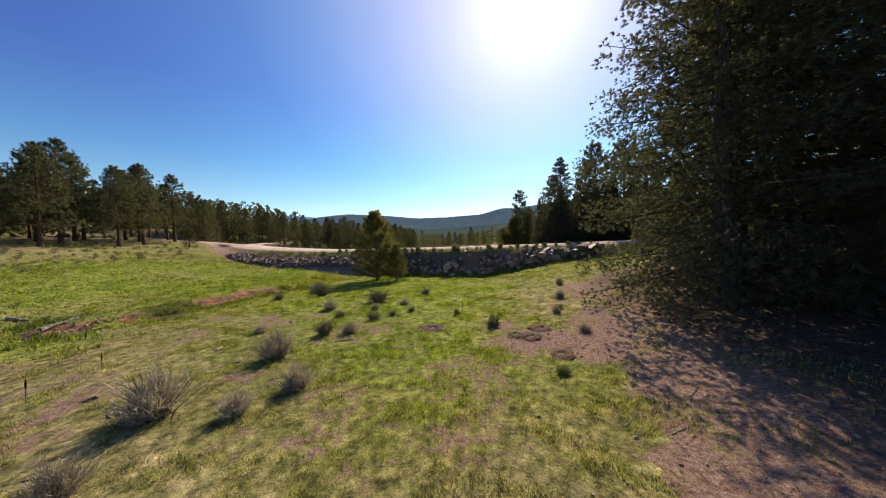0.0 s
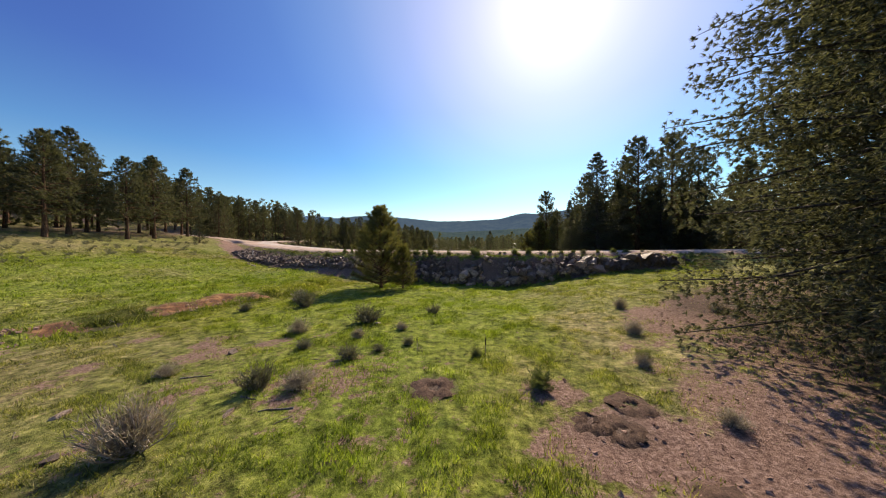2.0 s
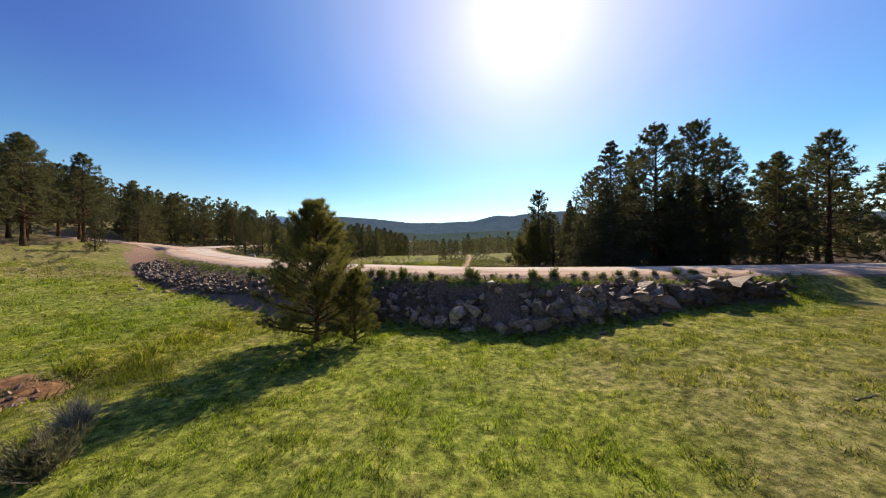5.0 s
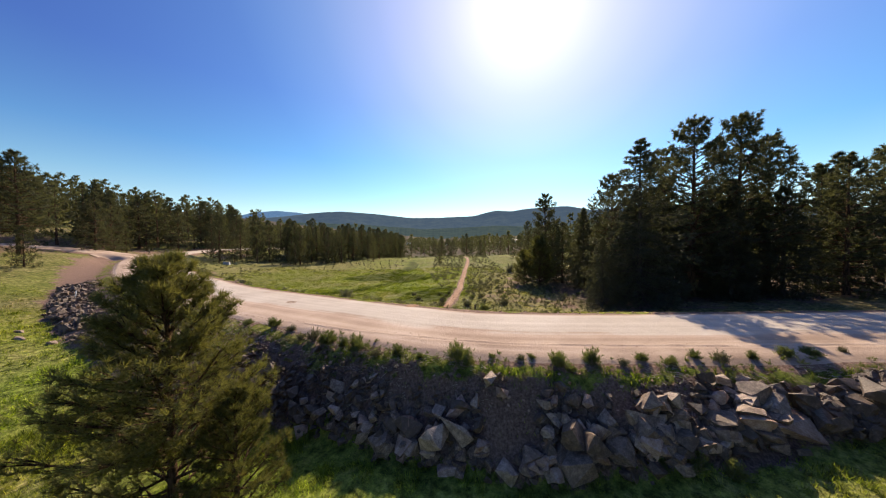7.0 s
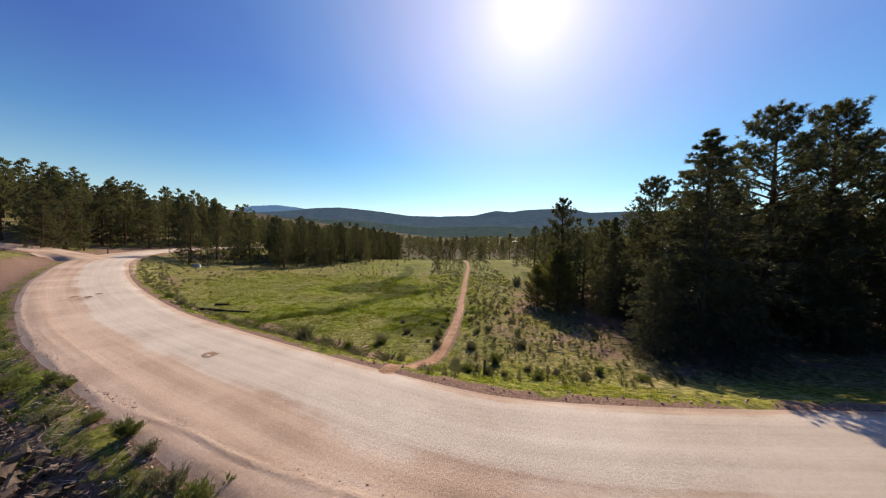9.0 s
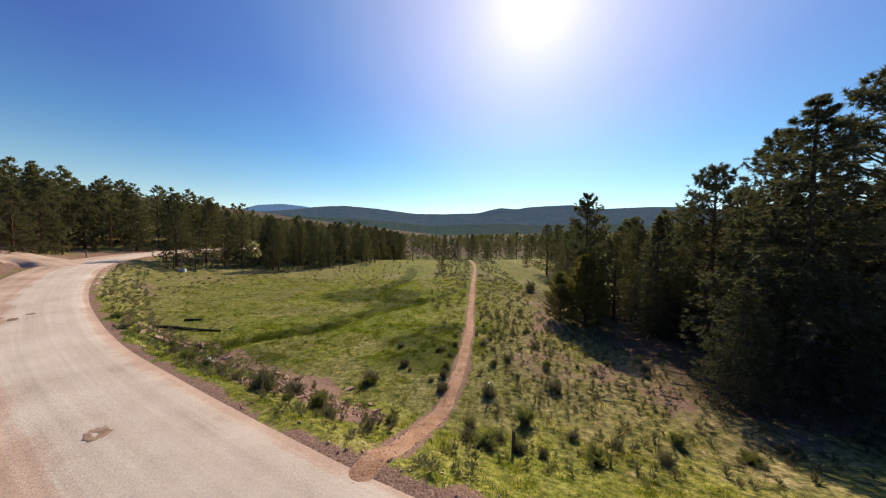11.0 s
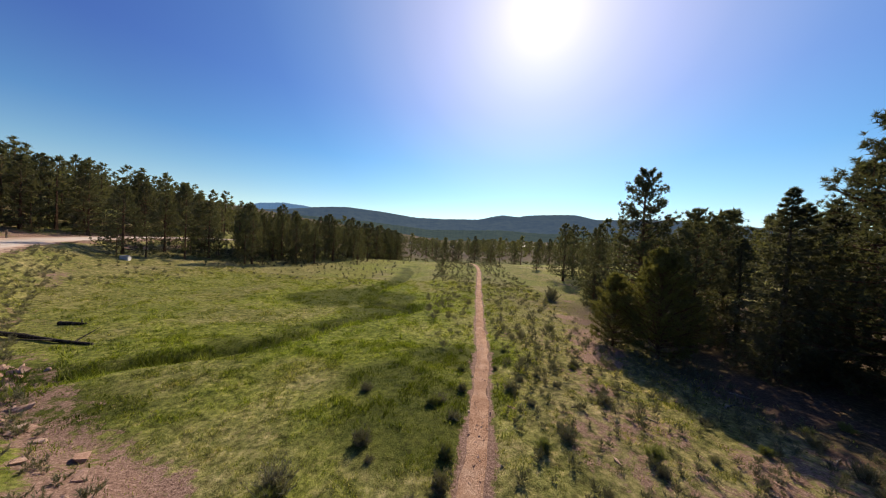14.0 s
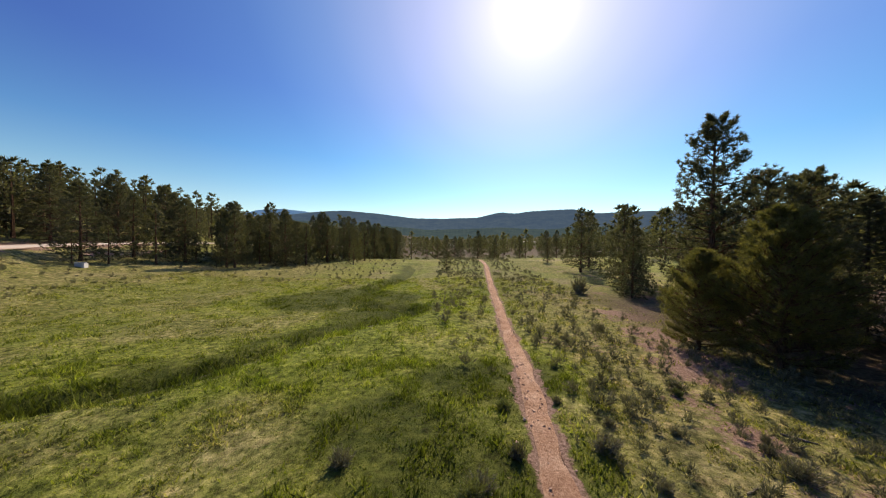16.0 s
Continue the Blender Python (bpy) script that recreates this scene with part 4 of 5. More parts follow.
for k, (x, y, tall) in enumerate(front):
    if y > 58 and off_roads(x - 3.4, y + 2.6):
        plant("pine", k, x - 3.4 + rng.normal(0, 0.7), y + 2.6 + rng.normal(0, 0.9), tall * rng.uniform(0.92, 1.08), rng.uniform(0, 360), "pines along the west side")


# woods behind, past counting
def woods(name, places, material, label, seed, limbs=26, sprays=8, each=8, size=0.74):
    rng = np.random.default_rng(seed)
    kinds = [conifer("pine" if k < 4 else "spruce", 12.0, 0.03 + 0.04 * (k % 3), 3.4 + 0.2 * (k % 3), limbs, sprays, each, size, seed + k, 1.0, 4, 0.72) for k in range(5)]
    vs, fs, trunks = [], [], []
    z = height(places[:, 0], places[:, 1])
    for (x, y, tall), zz in zip(places, z):
        (wv, wf), _, (cv, cf) = kinds[rng.integers(5)]
        a, s = rng.uniform(0, 6.28), tall / 12
        turn = np.array([[math.cos(a), math.sin(a), 0], [-math.sin(a), math.cos(a), 0], [0, 0, 1]]) * s
        trunks.append((wv @ turn + [x, y, zz - 0.1], wf))
        vs.append((cv @ turn + [x, y, zz - 0.1], cf))
    root = tagged(new(name), label, "woods", kind="stuff")
    part_np("crown", *join(vs), material, root)
    part_np("trunk", *join(trunks), M_BARK_PINE, root)
    return root


def scatter(count, box, keep, gap, seed, tall):
    rng = np.random.default_rng(seed)
    out = []
    tries = 0
    while len(out) < count and tries < count * 30:
        tries += 1
        x, y = rng.uniform(box[0], box[1]), rng.uniform(box[2], box[3])
        if not keep(x, y) or any((x - p[0]) ** 2 + (y - p[1]) ** 2 < gap * gap for p in out[-400:]):
            continue
        out.append((x, y, rng.uniform(*tall)))
    return np.array(out)


def west(x, y):
    line = np.interp(y, [-20, 20, 50, 60, 66, 78, 100, 120, 160, 260], [-58, -58, -60, -62, -60, -61, -57, -50, -47, -52])
    between = 96 < y < 170 and np.interp(y, [96, 170], [-40, -36]) < x < np.interp(y, [96, 105, 130, 170], [-38, -34, -27, -25])
    return (x < line or between) and off_roads(x, y)


west_places = scatter(720, (-170, -26, -10, 230), west, 2.9, 401, (9.5, 13))
west_places[:, 2] *= 1 - 0.05 * sstep(55, 65, west_places[:, 1])
woods("pine_woods", west_places, M_FARWOOD, "dense dark pine woods on the rising ground", 410)
woods("valley_woods", scatter(820, (-200, 240, 160, 620), lambda x, y: abs(x + 0.12 * y) > (0.025 * y if y < 330 else 0) and abs(x - 9) > 4 and fbm(x, y, 60, 2, 91) > 0.28, 4.6, 402, (8, 14)), M_FARWOOD, "distant conifers scattered over the valley floor", 430, 18, 6, 5, 1.35)
woods("east_woods", scatter(120, (30, 110, -12, 150), lambda x, y: (x > 42 + max(0, 60 - y) * 0.1) and off_roads(x, y), 4.0, 403, (10, 14)), M_FARWOOD, "dark conifer woods east of the meadow", 450, 20, 6, 7, 1.1)

edge_rng = np.random.default_rng(404)
edge_places = [(x + edge_rng.normal(0, 2.6), y + edge_rng.normal(0, 2.6), edge_rng.uniform(2.2, 8.5)) for x, y, _ in front if y > 58 for _ in range(2)]
woods("pine_thicket", np.array([p for p in edge_places if off_roads(p[0], p[1])]), M_FARWOOD, "bushy younger pines filling the forest's edge", 470, 26, 9, 9, 0.62)


# ---- rocks ----
def rock_arrays(seed):
    rng = np.random.default_rng(seed)
    bm = bmesh.new()
    ball = unit(rng.normal(size=(13, 3)))
    boxy = np.clip(ball * 1.55, -0.82, 0.82) + rng.normal(0, 0.07, (13, 3))
    for p in boxy * np.array([0.64, 0.5, 0.4]) * rng.uniform(0.75, 1.25, 3):
        bm.verts.new(p)
    hull = bmesh.ops.convex_hull(bm, input=bm.verts)
    bmesh.ops.delete(bm, geom=[g for g in hull["geom_interior"] if isinstance(g, bmesh.types.BMVert)], context="VERTS")
    bm.verts.index_update()
    v = np.array([q.co[:] for q in bm.verts])
    f = np.array([[q.index for q in t.verts] for t in bm.faces if len(t.verts) == 3])
    bm.free()
    return v, f


ROCKS = [rock_arrays(500 + k) for k in range(14)]
rock_meshes = [mesh_of("rock", v, f, M_ROCK) for v, f in ROCKS]
red_meshes = [mesh_of("rock", v, f, M_REDROCK) for v, f in ROCKS[:6]]


def rock_pose(x, y, z, size, rng):
    return Matrix.Translation((x, y, z)) @ Euler((rng.uniform(-0.8, 0.8), rng.uniform(-0.8, 0.8), rng.uniform(0, 6.28))).to_matrix().to_4x4() @ Matrix.Diagonal((size, size * rng.uniform(0.8, 1.2), size * rng.uniform(0.8, 1.3), 1))


def rock_heap(name, places, material, parent=None, label="", category="", seed=1):
    """Many stones as one mesh: rows of x, y, z, size."""
    rng = np.random.default_rng(seed)
    chunks = []
    for x, y, z, size in places:
        v, f = ROCKS[rng.integers(len(ROCKS))]
        m = np.array(rock_pose(x, y, z, size, rng))
        chunks.append((v @ m[:3, :3].T + m[:3, 3], f))
    v, f = join(chunks)
    ob = part_np(name, v, f, material, parent, label)
    return tagged(ob, "", category, kind="stuff")


def build_rock_bank():
    rng = np.random.default_rng(515)
    root = tagged(new("rock_bank"), "bank of dark angular riprap rocks below the road", "rock bank")
    p = ROAD[:, :2]
    t = np.gradient(p, axis=0)
    t /= np.linalg.norm(t, axis=1)[:, None]
    side = np.stack([t[:, 1], -t[:, 0]], 1)
    side = np.where(side[:, 1:2] > 0, -side, side)
    keep = (p[:, 0] < 16) & (p[:, 0] > -31) & (p[:, 1] < 54)
    near, rest = [], []
    index = np.flatnonzero(keep)
    for _ in range(13000):
        k = index[rng.integers(len(index))]
        x0 = p[k, 0]
        top = 3.66 + 0.15 * math.sin(x0 * 1.3) + 0.25 * sstep(-3, -9, x0)
        low = np.interp(x0, [-30, -24, -14, -6, 2, 6, 12, 16], [6.2, 6.7, 6.3, 5.3, 4.85, 4.75, 4.5, 4.3])
        d = top + (low - top) * rng.uniform(0, 1) ** (0.8 if x0 > -3 else 0.6)
        x, y = p[k] + side[k] * d + rng.normal(0, 0.12, 2)
        if fbm(np.array([x]), np.array([y]), 0.9, 2, 95)[0] < 0.36:
            continue
        big = np.clip(rng.lognormal(-2.3, 0.55), 0.05, 0.42) * (0.6 + 0.6 * (d - top) / (low - top)) * (1 + 0.55 * sstep(-3, 1, x))
        (near if -4.6 < x < 9.5 else rest).append((x, y, big))
    near.sort(key=lambda r: -r[2])
    for k, (x, y, size) in enumerate(near[:300]):
        red = rng.uniform() < 0.16
        ob = new("rock", (red_meshes if red else rock_meshes)[rng.integers(6 if red else 14)])
        ob.parent = root
        ob.matrix_basis = rock_pose(x, y, zat(x, y) + rng.uniform(0.15, 0.85) * size, size, rng)
    some = near[300:] + rest
    z = height(np.array([r[0] for r in some]), np.array([r[1] for r in some]))
    rock_heap("rubble", [(x, y, zz + (0.15 + 0.75 * ((x * 13.7 + y * 7.1) % 1)) * s, s) for (x, y, s), zz in zip(some, z)], M_ROCK, root, "", "", 5)
    for x, y, s, which in ((9.4, 23.9, 1.25, 0), (5.1, 23.95, 0.8, 1), (1.85, 24.1, 0.55, 2), (0.6, 24.0, 0.5, 3), (7.3, 24.2, 0.55, 4), (13.6, 24.0, 0.75, 5), (12.3, 24.5, 0.6, 1), (11.2, 24.3, 0.55, 3), (3.0, 24.1, 0.5, 0), (6.1, 24.3, 0.45, 2)):
        ob = new("rock", red_meshes[which])
        ob.parent = root
        ob.matrix_basis = pose(x, y, zat(x, y - 0.3) + 0.14 * s, rng.uniform(-14, 14), rng.uniform(-14, 14), rng.uniform(-35, 35)) @ Matrix.Diagonal((s * 1.15, s * 0.8, s * 0.75, 1))
        tagged(ob, "large reddish boulder")


build_rock_bank()


# ---- shrubs ----
def shrub_arrays(seed, wide, tall, stems, tufts, each, leaf, thin=0.13, splay=1.05):
    rng = np.random.default_rng(seed)
    wood, base, way = [], [], []
    for k in range(stems):
        az, lean = rng.uniform(0, 6.28), splay * rng.uniform(0.03, 1.0) ** 0.8
        d = np.array([math.cos(az) * math.sin(lean), math.sin(az) * math.sin(lean), math.cos(lean)])
        n = rng.uniform(0.45, 1.1) * math.hypot(wide * 0.5 * math.sin(lean), tall * math.cos(lean))
        a = np.array([rng.normal(0, 0.06 * wide), rng.normal(0, 0.06 * wide), -0.03])
        pts = np.stack([a, a + d * n * 0.5 + rng.normal(0, 0.03, 3), a + d * n])
        wood.append(tube(pts, [0.012, 0.008, 0.003], 3))
        u = rng.uniform(0.4, 1.05, tufts)
        base.append(a + d * n * u[:, None] + rng.normal(0, 0.035, (tufts, 3)))
        way.append(unit(d + rng.normal(0, 0.35, (tufts, 3)) + [0, 0, 0.4]))
    return join(wood), blades(np.concatenate(base), np.concatenate(way), leaf, leaf * thin, each, 0.3, rng)


def shrub(name, arrays, leaves, label, group):
    (wv, wf), (lv, lf) = arrays
    root = tagged(new(name), label, "shrub", group)
    part_np("stem", wv, wf, M_TWIG, root)
    part_np("foliage", lv, lf, leaves, root)
    return root


SAGES = [shrub_arrays(600 + k, 1.0, 0.6, 75, 9, 3, 0.13, 0.15) for k in range(3)]
DRYS = [shrub_arrays(610 + k, 1.0, 0.6, 150, 7, 2, 0.15, 0.07) for k in range(2)]
GREENS = [shrub_arrays(620 + k, 1.05, 0.7, 84, 14, 4, 0.16, 0.1, 1.0 + 0.12 * k) for k in range(3)]
first = {}


def bush(kind, x, y, wide, which=0, group="shrubs in the meadow"):
    arrays = {"sage": SAGES, "dry": DRYS, "green": GREENS}[kind]
    which %= len(arrays)
    if (kind, which) not in first:
        name, leaves, label = {"sage": ("sagebrush", M_SAGE, "grey-green sagebrush clump growing in the meadow"), "dry": ("dry_shrub", M_STRAW, "half-bare grey twiggy shrub in the grass"),
                               "green": ("rabbitbrush", M_GREENBUSH, "bright green rabbitbrush clump growing in the grass")}[kind]
        ob = first[kind, which] = shrub(name, arrays[which], leaves, label, group)
    else:
        ob = copy_thing(first[kind, which], Matrix())
    a = (x * 37.7 + y * 91.3) % 360
    tall = wide * (0.7 + 0.6 * ((x * 7.1 + y * 3.3) % 1))
    ob.matrix_basis = pose(x, y, zat(x, y) - 0.01, 0, 0, a) @ Matrix.Diagonal((wide, wide, tall, 1))
    return tagged(ob, "", "", group)


for k, (x, y, w) in enumerate(((-4.09, 8.41, 0.8), (-3.22, 8.45, 0.86), (-2.75, 9.9, 0.8), (-3.4, 13.15, 1.3), (-1.95, 12.42, 0.6), (-1.44, 11.05, 0.5), (-1.1, 14.65, 0.7), (-5.38, 12.0, 0.9), (-4.38, 10.65, 0.65), (-7.39, 15.84, 1.2), (-8.43, 17.14, 1.08),
                              (-9.47, 14.67, 0.84), (-2.16, 10.49, 0.45))):
    bush("dry" if k % 3 == 1 else "sage", x, y, w * 0.95, k)
for k, (x, y, w) in enumerate(((-5.46, 4.06, 1.45), (-3.88, 3.99, 0.7), (-3.23, 4.97, 0.95), (-4.68, 6.63, 1.15), (-4.93, 2.31, 0.8), (4.38, 7.59, 0.5), (5.3, 11.8, 0.65), (4.32, 9.69, 0.45), (9.28, 13.73, 0.75), (6.39, 14.67, 0.6), (-3.15, 11.55, 0.5), (-6.61, 8.82, 0.6))):
    bush("dry", x, y, w, k)
for k, (x, y, w) in enumerate(((1.74, 8.76, 0.6), (2.71, 5.13, 0.34), (0.51, 10.34, 0.3), (4.59, 10.16, 0.4), (6.6, 23.3, 0.6), (7.3, 23.0, 0.5), (5.9, 23.4, 0.4))):
    bush("green", x, y, w, k)
# along the top of the rock bank
for k, (x, y, w) in enumerate(((-4.8, 27.0, 0.9), (-4.1, 26.6, 0.8), (-3.3, 26.2, 0.8), (-2.7, 25.8, 0.9), (-1.9, 25.4, 0.8), (-1.1, 25.3, 0.7), (1.0, 24.7, 0.95), (1.3, 24.9, 0.75), (3.0, 24.95, 0.5), (4.1, 24.6, 0.95), (4.4, 24.4, 0.6), (5.2, 24.7, 0.6), (6.1, 24.5, 0.7),
                              (6.8, 24.7, 0.55), (7.6, 24.5, 0.65), (8.6, 24.8, 0.6), (9.3, 24.6, 0.65), (10.4, 24.7, 0.6), (11.6, 24.8, 0.6), (3.4, 25.0, 0.4), (-6.2, 27.9, 0.9), (-7.2, 28.4, 0.7), (-11.6, 31.0, 0.8), (-12.5, 31.3, 0.7), (-10.4, 29.6, 1.0), (-8.8, 29.0, 0.7),
                              (-14.4, 31.4, 1.1), (-18.5, 34.4, 0.9), (-5.4, 27.2, 0.6), (-0.3, 25.0, 0.5), (2.1, 25.1, 0.4), (12.6, 24.9, 0.6), (13.8, 25.0, 0.6))):
    bush("green" if k % 4 else "sage", x, y + (0.75 if x > 1 else 1.2 if x > -9 else 0.9), w * (0.7, 0.9, 0.55, 0.8, 0.65)[k % 5], k, "shrubs along the rock bank")
# beyond the road
for k, (x, y, w) in enumerate(((-6.52, 37.9, 0.94), (-5.87, 38.18, 0.77), (-4.01, 37.04, 0.94), (-3.36, 36.38, 0.77), (-1.22, 36.47, 0.59), (-1.87, 35.71, 0.68), (-5.31, 37.23, 0.59), (-8.38, 38.84, 0.85), (-10.89, 40.27, 0.85), (-9.49, 39.32, 0.77), (-12.28, 40.84, 0.94), (-13.77, 41.6, 0.85), (-2.98, 40.17, 0.77), (-1.59, 41.88, 0.51),
                              (-15.26, 43.12, 0.77), (-17.59, 42.74, 0.85), (-19.91, 44.45, 0.85), (-1.12, 41.22, 0.42), (0.64, 39.6, 0.51), (-0.01, 40.08, 0.51), (0.74, 41.41, 0.59), (1.02, 43.02, 0.68), (0.36, 43.88, 0.68), (1.39, 44.83, 0.59), (1.48, 46.54, 0.59), (-2.15, 44.73, 0.77))):
    bush("sage" if k % 2 else "green", x, y, w * 0.8, k, "shrubs beyond the road")
for k, (x, y, w) in enumerate(((1.95, 35.52, 1.02), (1.39, 35.9, 0.85), (2.5, 35.99, 0.77), (3.62, 37.04, 0.85), (5.76, 39.32, 0.77), (5.01, 36.28, 0.59), (5.11, 34.95, 0.77), (7.25, 34.95, 0.77), (2.97, 35.33, 0.68), (2.69, 39.03, 0.59), (5.94, 41.12, 0.68), (11.8, 35.71, 0.77), (10.13, 35.23, 0.77), (3.62, 35.14, 0.59), (4.18, 42.74, 0.59), (3.34, 41.79, 0.77),
                              (5.11, 45.49, 0.59), (6.59, 44.92, 0.68), (6.13, 41.6, 0.85), (7.25, 45.02, 0.59), (9.2, 43.59, 0.68), (12.27, 43.31, 0.68), (7.8, 41.7, 0.51), (8.46, 41.12, 0.51), (13.66, 43.4, 0.77), (10.97, 40.84, 0.68), (5.85, 39.7, 0.94), (3.25, 44.83, 0.59), (3.71, 43.98, 0.68), (3.81, 45.78, 0.68), (6.59, 47.2, 0.51),
                              (5.76, 47.2, 0.59), (6.87, 45.21, 0.51), (3.81, 49.1, 0.59), (2.97, 46.82, 0.59), (4.46, 47.87, 0.51), (9.66, 42.17, 0.59), (1.57, 36.85, 0.68), (6.32, 35.9, 0.68), (8.55, 36.09, 0.59), (4.27, 40.46, 0.59))):
    bush("sage" if k % 3 else "green", x, y, w * (0.6 if y > 38 else 0.85), k, "shrubs beyond the road")
for k, (x, y, w) in enumerate(((-2.97, 40.47, 1.0), (-1.48, 41.8, 0.7), (0.63, 40.46, 0.6), (0.53, 39.31, 0.65), (2.55, 38.86, 0.9), (5.64, 39.39, 1.0), (4.18, 42.33, 0.7), (-6.56, 37.75, 1.25), (-5.52, 38.26, 0.9), (11.77, 42.73, 0.65), (11.38, 41.47, 0.75), (3.22, 44.96, 0.8), (6.92, 47.59, 0.55), (8.14, 54.07, 0.85), (12.7, 65.7, 2.0), (6.38, 44.24, 0.7), (0.53, 44.03, 0.65))):
    bush("sage", x, y, w, k, "shrubs beyond the road")


def brush_cover(name, places, label, seed, leaves_of=None):
    rng = np.random.default_rng(seed)
    kinds = [shrub_arrays(seed + k, 1.0, 0.7, 15, 5, 3, 0.24, 0.15) for k in range(3)]
    leaves = []
    z = height(places[:, 0], places[:, 1])
    for (x, y, w), zz in zip(places, z):
        v, f = kinds[rng.integers(3)][1]
        a = rng.uniform(0, 6.28)
        leaves.append((v @ (np.array([[math.cos(a), math.sin(a), 0], [-math.sin(a), math.cos(a), 0], [0, 0, 1]]) * w) + [x, y, zz], f))
    return tagged(part_np(name, *join(leaves), leaves_of or M_SAGE), label, "shrubs", kind="stuff")


def clear_of(x, y):
    return np.min(np.hypot(TRAIL[::8, 0] - x, TRAIL[::8, 1] - y)) > 1.1


brush_cover("sagebrush_cover", scatter(800, (-1, 20, 46, 120), lambda x, y: clear_of(x, y) and x < 11 + (y - 50) * 0.08 and x > -1 + max(0, 56 - y) * 0.25, 0.5, 640, (0.25, 0.8)), "low grey-green sagebrush scattered beside the footpath", 641)
brush_cover("low_sagebrush", scatter(560, (2.2, 13, 34, 54), lambda x, y: clear_of(x, y), 0.35, 690, (0.16, 0.5)), "small grey sagebrush seedlings in thin grass", 691)
brush_cover("north_brush", scatter(460, (-42, 1.5, 33, 66), lambda x, y: clear_of(x, y) and near_line(np.array([x]), np.array([y]), ROAD)[1][0] < 0 and 3.6 < np.min(np.hypot(ROAD[::4, 0] - x, ROAD[::4, 1] - y)) < 6.6, 0.3, 695, (0.2, 0.62)), "low green brush on the road's north verge", 696)


def on_bank(x, y):
    d = np.hypot(ROAD[:, 0] - x, ROAD[:, 1] - y)
    k = np.argmin(d)
    return y < ROAD[k, 1] and 3.0 + 0.4 * sstep(-2, -9, x) < d[k] + (x * 3.7 + y * 1.9) % 0.5 < 3.95 + 0.8 * sstep(-2, -9, x) and fbm(np.array([x]), np.array([y]), 1.6, 2, 97)[0] > 0.34


brush_cover("bank_brush", scatter(420, (-28, 18, 22, 44), on_bank, 0.16, 697, (0.12, 0.36)), "low green brush and weeds on top of the rock bank", 698, M_GREENBUSH)


def litter_cover(name, count, seed):
    """Dry straws and twigs lying on the shoulder and the bank."""
    rng = np.random.default_rng(seed)
    x, y = rng.uniform(-24, 14, count * 8), rng.uniform(22, 42, count * 8)
    d, side, _ = near_line(x, y, ROAD)
    ok = np.flatnonzero((side > 0) & (d > 3.0) & (d < 4.4 + 0.9 * sstep(-2, -9, x)) & (fbm(x, y, 1.2, 2, 99) > 0.42))[:count]
    x, y = x[ok], y[ok]
    base = np.stack([x, y, height(x, y) + 0.03], 1)
    way = unit(np.stack([rng.normal(size=len(x)), rng.normal(size=len(x)), rng.uniform(-0.05, 0.3, len(x))], 1))
    v, f = blades(base, way, 0.3, 0.018, 2, 0.25, rng)
    return tagged(part_np(name, v, f, M_STRAW), "dry straw and twigs strewn along the road's shoulder", "straw", kind="stuff")


litter_cover("shoulder_straw", 5000, 699)
brush_cover("meadow_brush", scatter(420, (-42, -4, 52, 118), lambda x, y: (y > 74 - 0.15 * (x + 40) or x < -30 + (y - 52) * 0.1) and x < -8 - (0 if y < 90 else 0) and np.min(np.hypot(ROAD[::6, 0] - x, ROAD[::6, 1] - y)) > 5.5, 0.8, 660, (0.25, 0.7)), "low shrubs round the meadow's far edge", 661)
brush_cover("west_brush", scatter(120, (-52, -34, 18, 56), lambda x, y: np.min(np.hypot(ROAD[::6, 0] - x, ROAD[::6, 1] - y)) > 10, 0.9, 680, (0.4, 0.9)), "low dry brush at the foot of the pines", 681)


# ---- grass ----
GX, GY = np.arange(-42, 24.01, 0.25), np.arange(-2, 84.01, 0.25)
grid_x, grid_y = np.meshgrid(GX, GY)
GRID = spots(grid_x, grid_y)
GRID["z"] = height(grid_x, grid_y)
GRID["road"] = np.minimum(near_line(grid_x, grid_y, ROAD)[0], near_line(grid_x, grid_y, TRAIL)[0] * 5 + 0.9)
GRID["brook"] = np.minimum(near_line(grid_x, grid_y, BROOK)[0], near_line(grid_x, grid_y, DITCH)[0])


def sample(key, x, y):
    u, v = np.clip((x + 42) / 0.25, 0, len(GX) - 1.01), np.clip((y + 2) / 0.25, 0, len(GY) - 1.01)
    i, j = u.astype(int), v.astype(int)
    a, b = u - i, v - j
    g = GRID[key]
    return (g[j, i] * (1 - a) + g[j, i + 1] * a) * (1 - b) + (g[j + 1, i] * (1 - a) + g[j + 1, i + 1] * a) * b


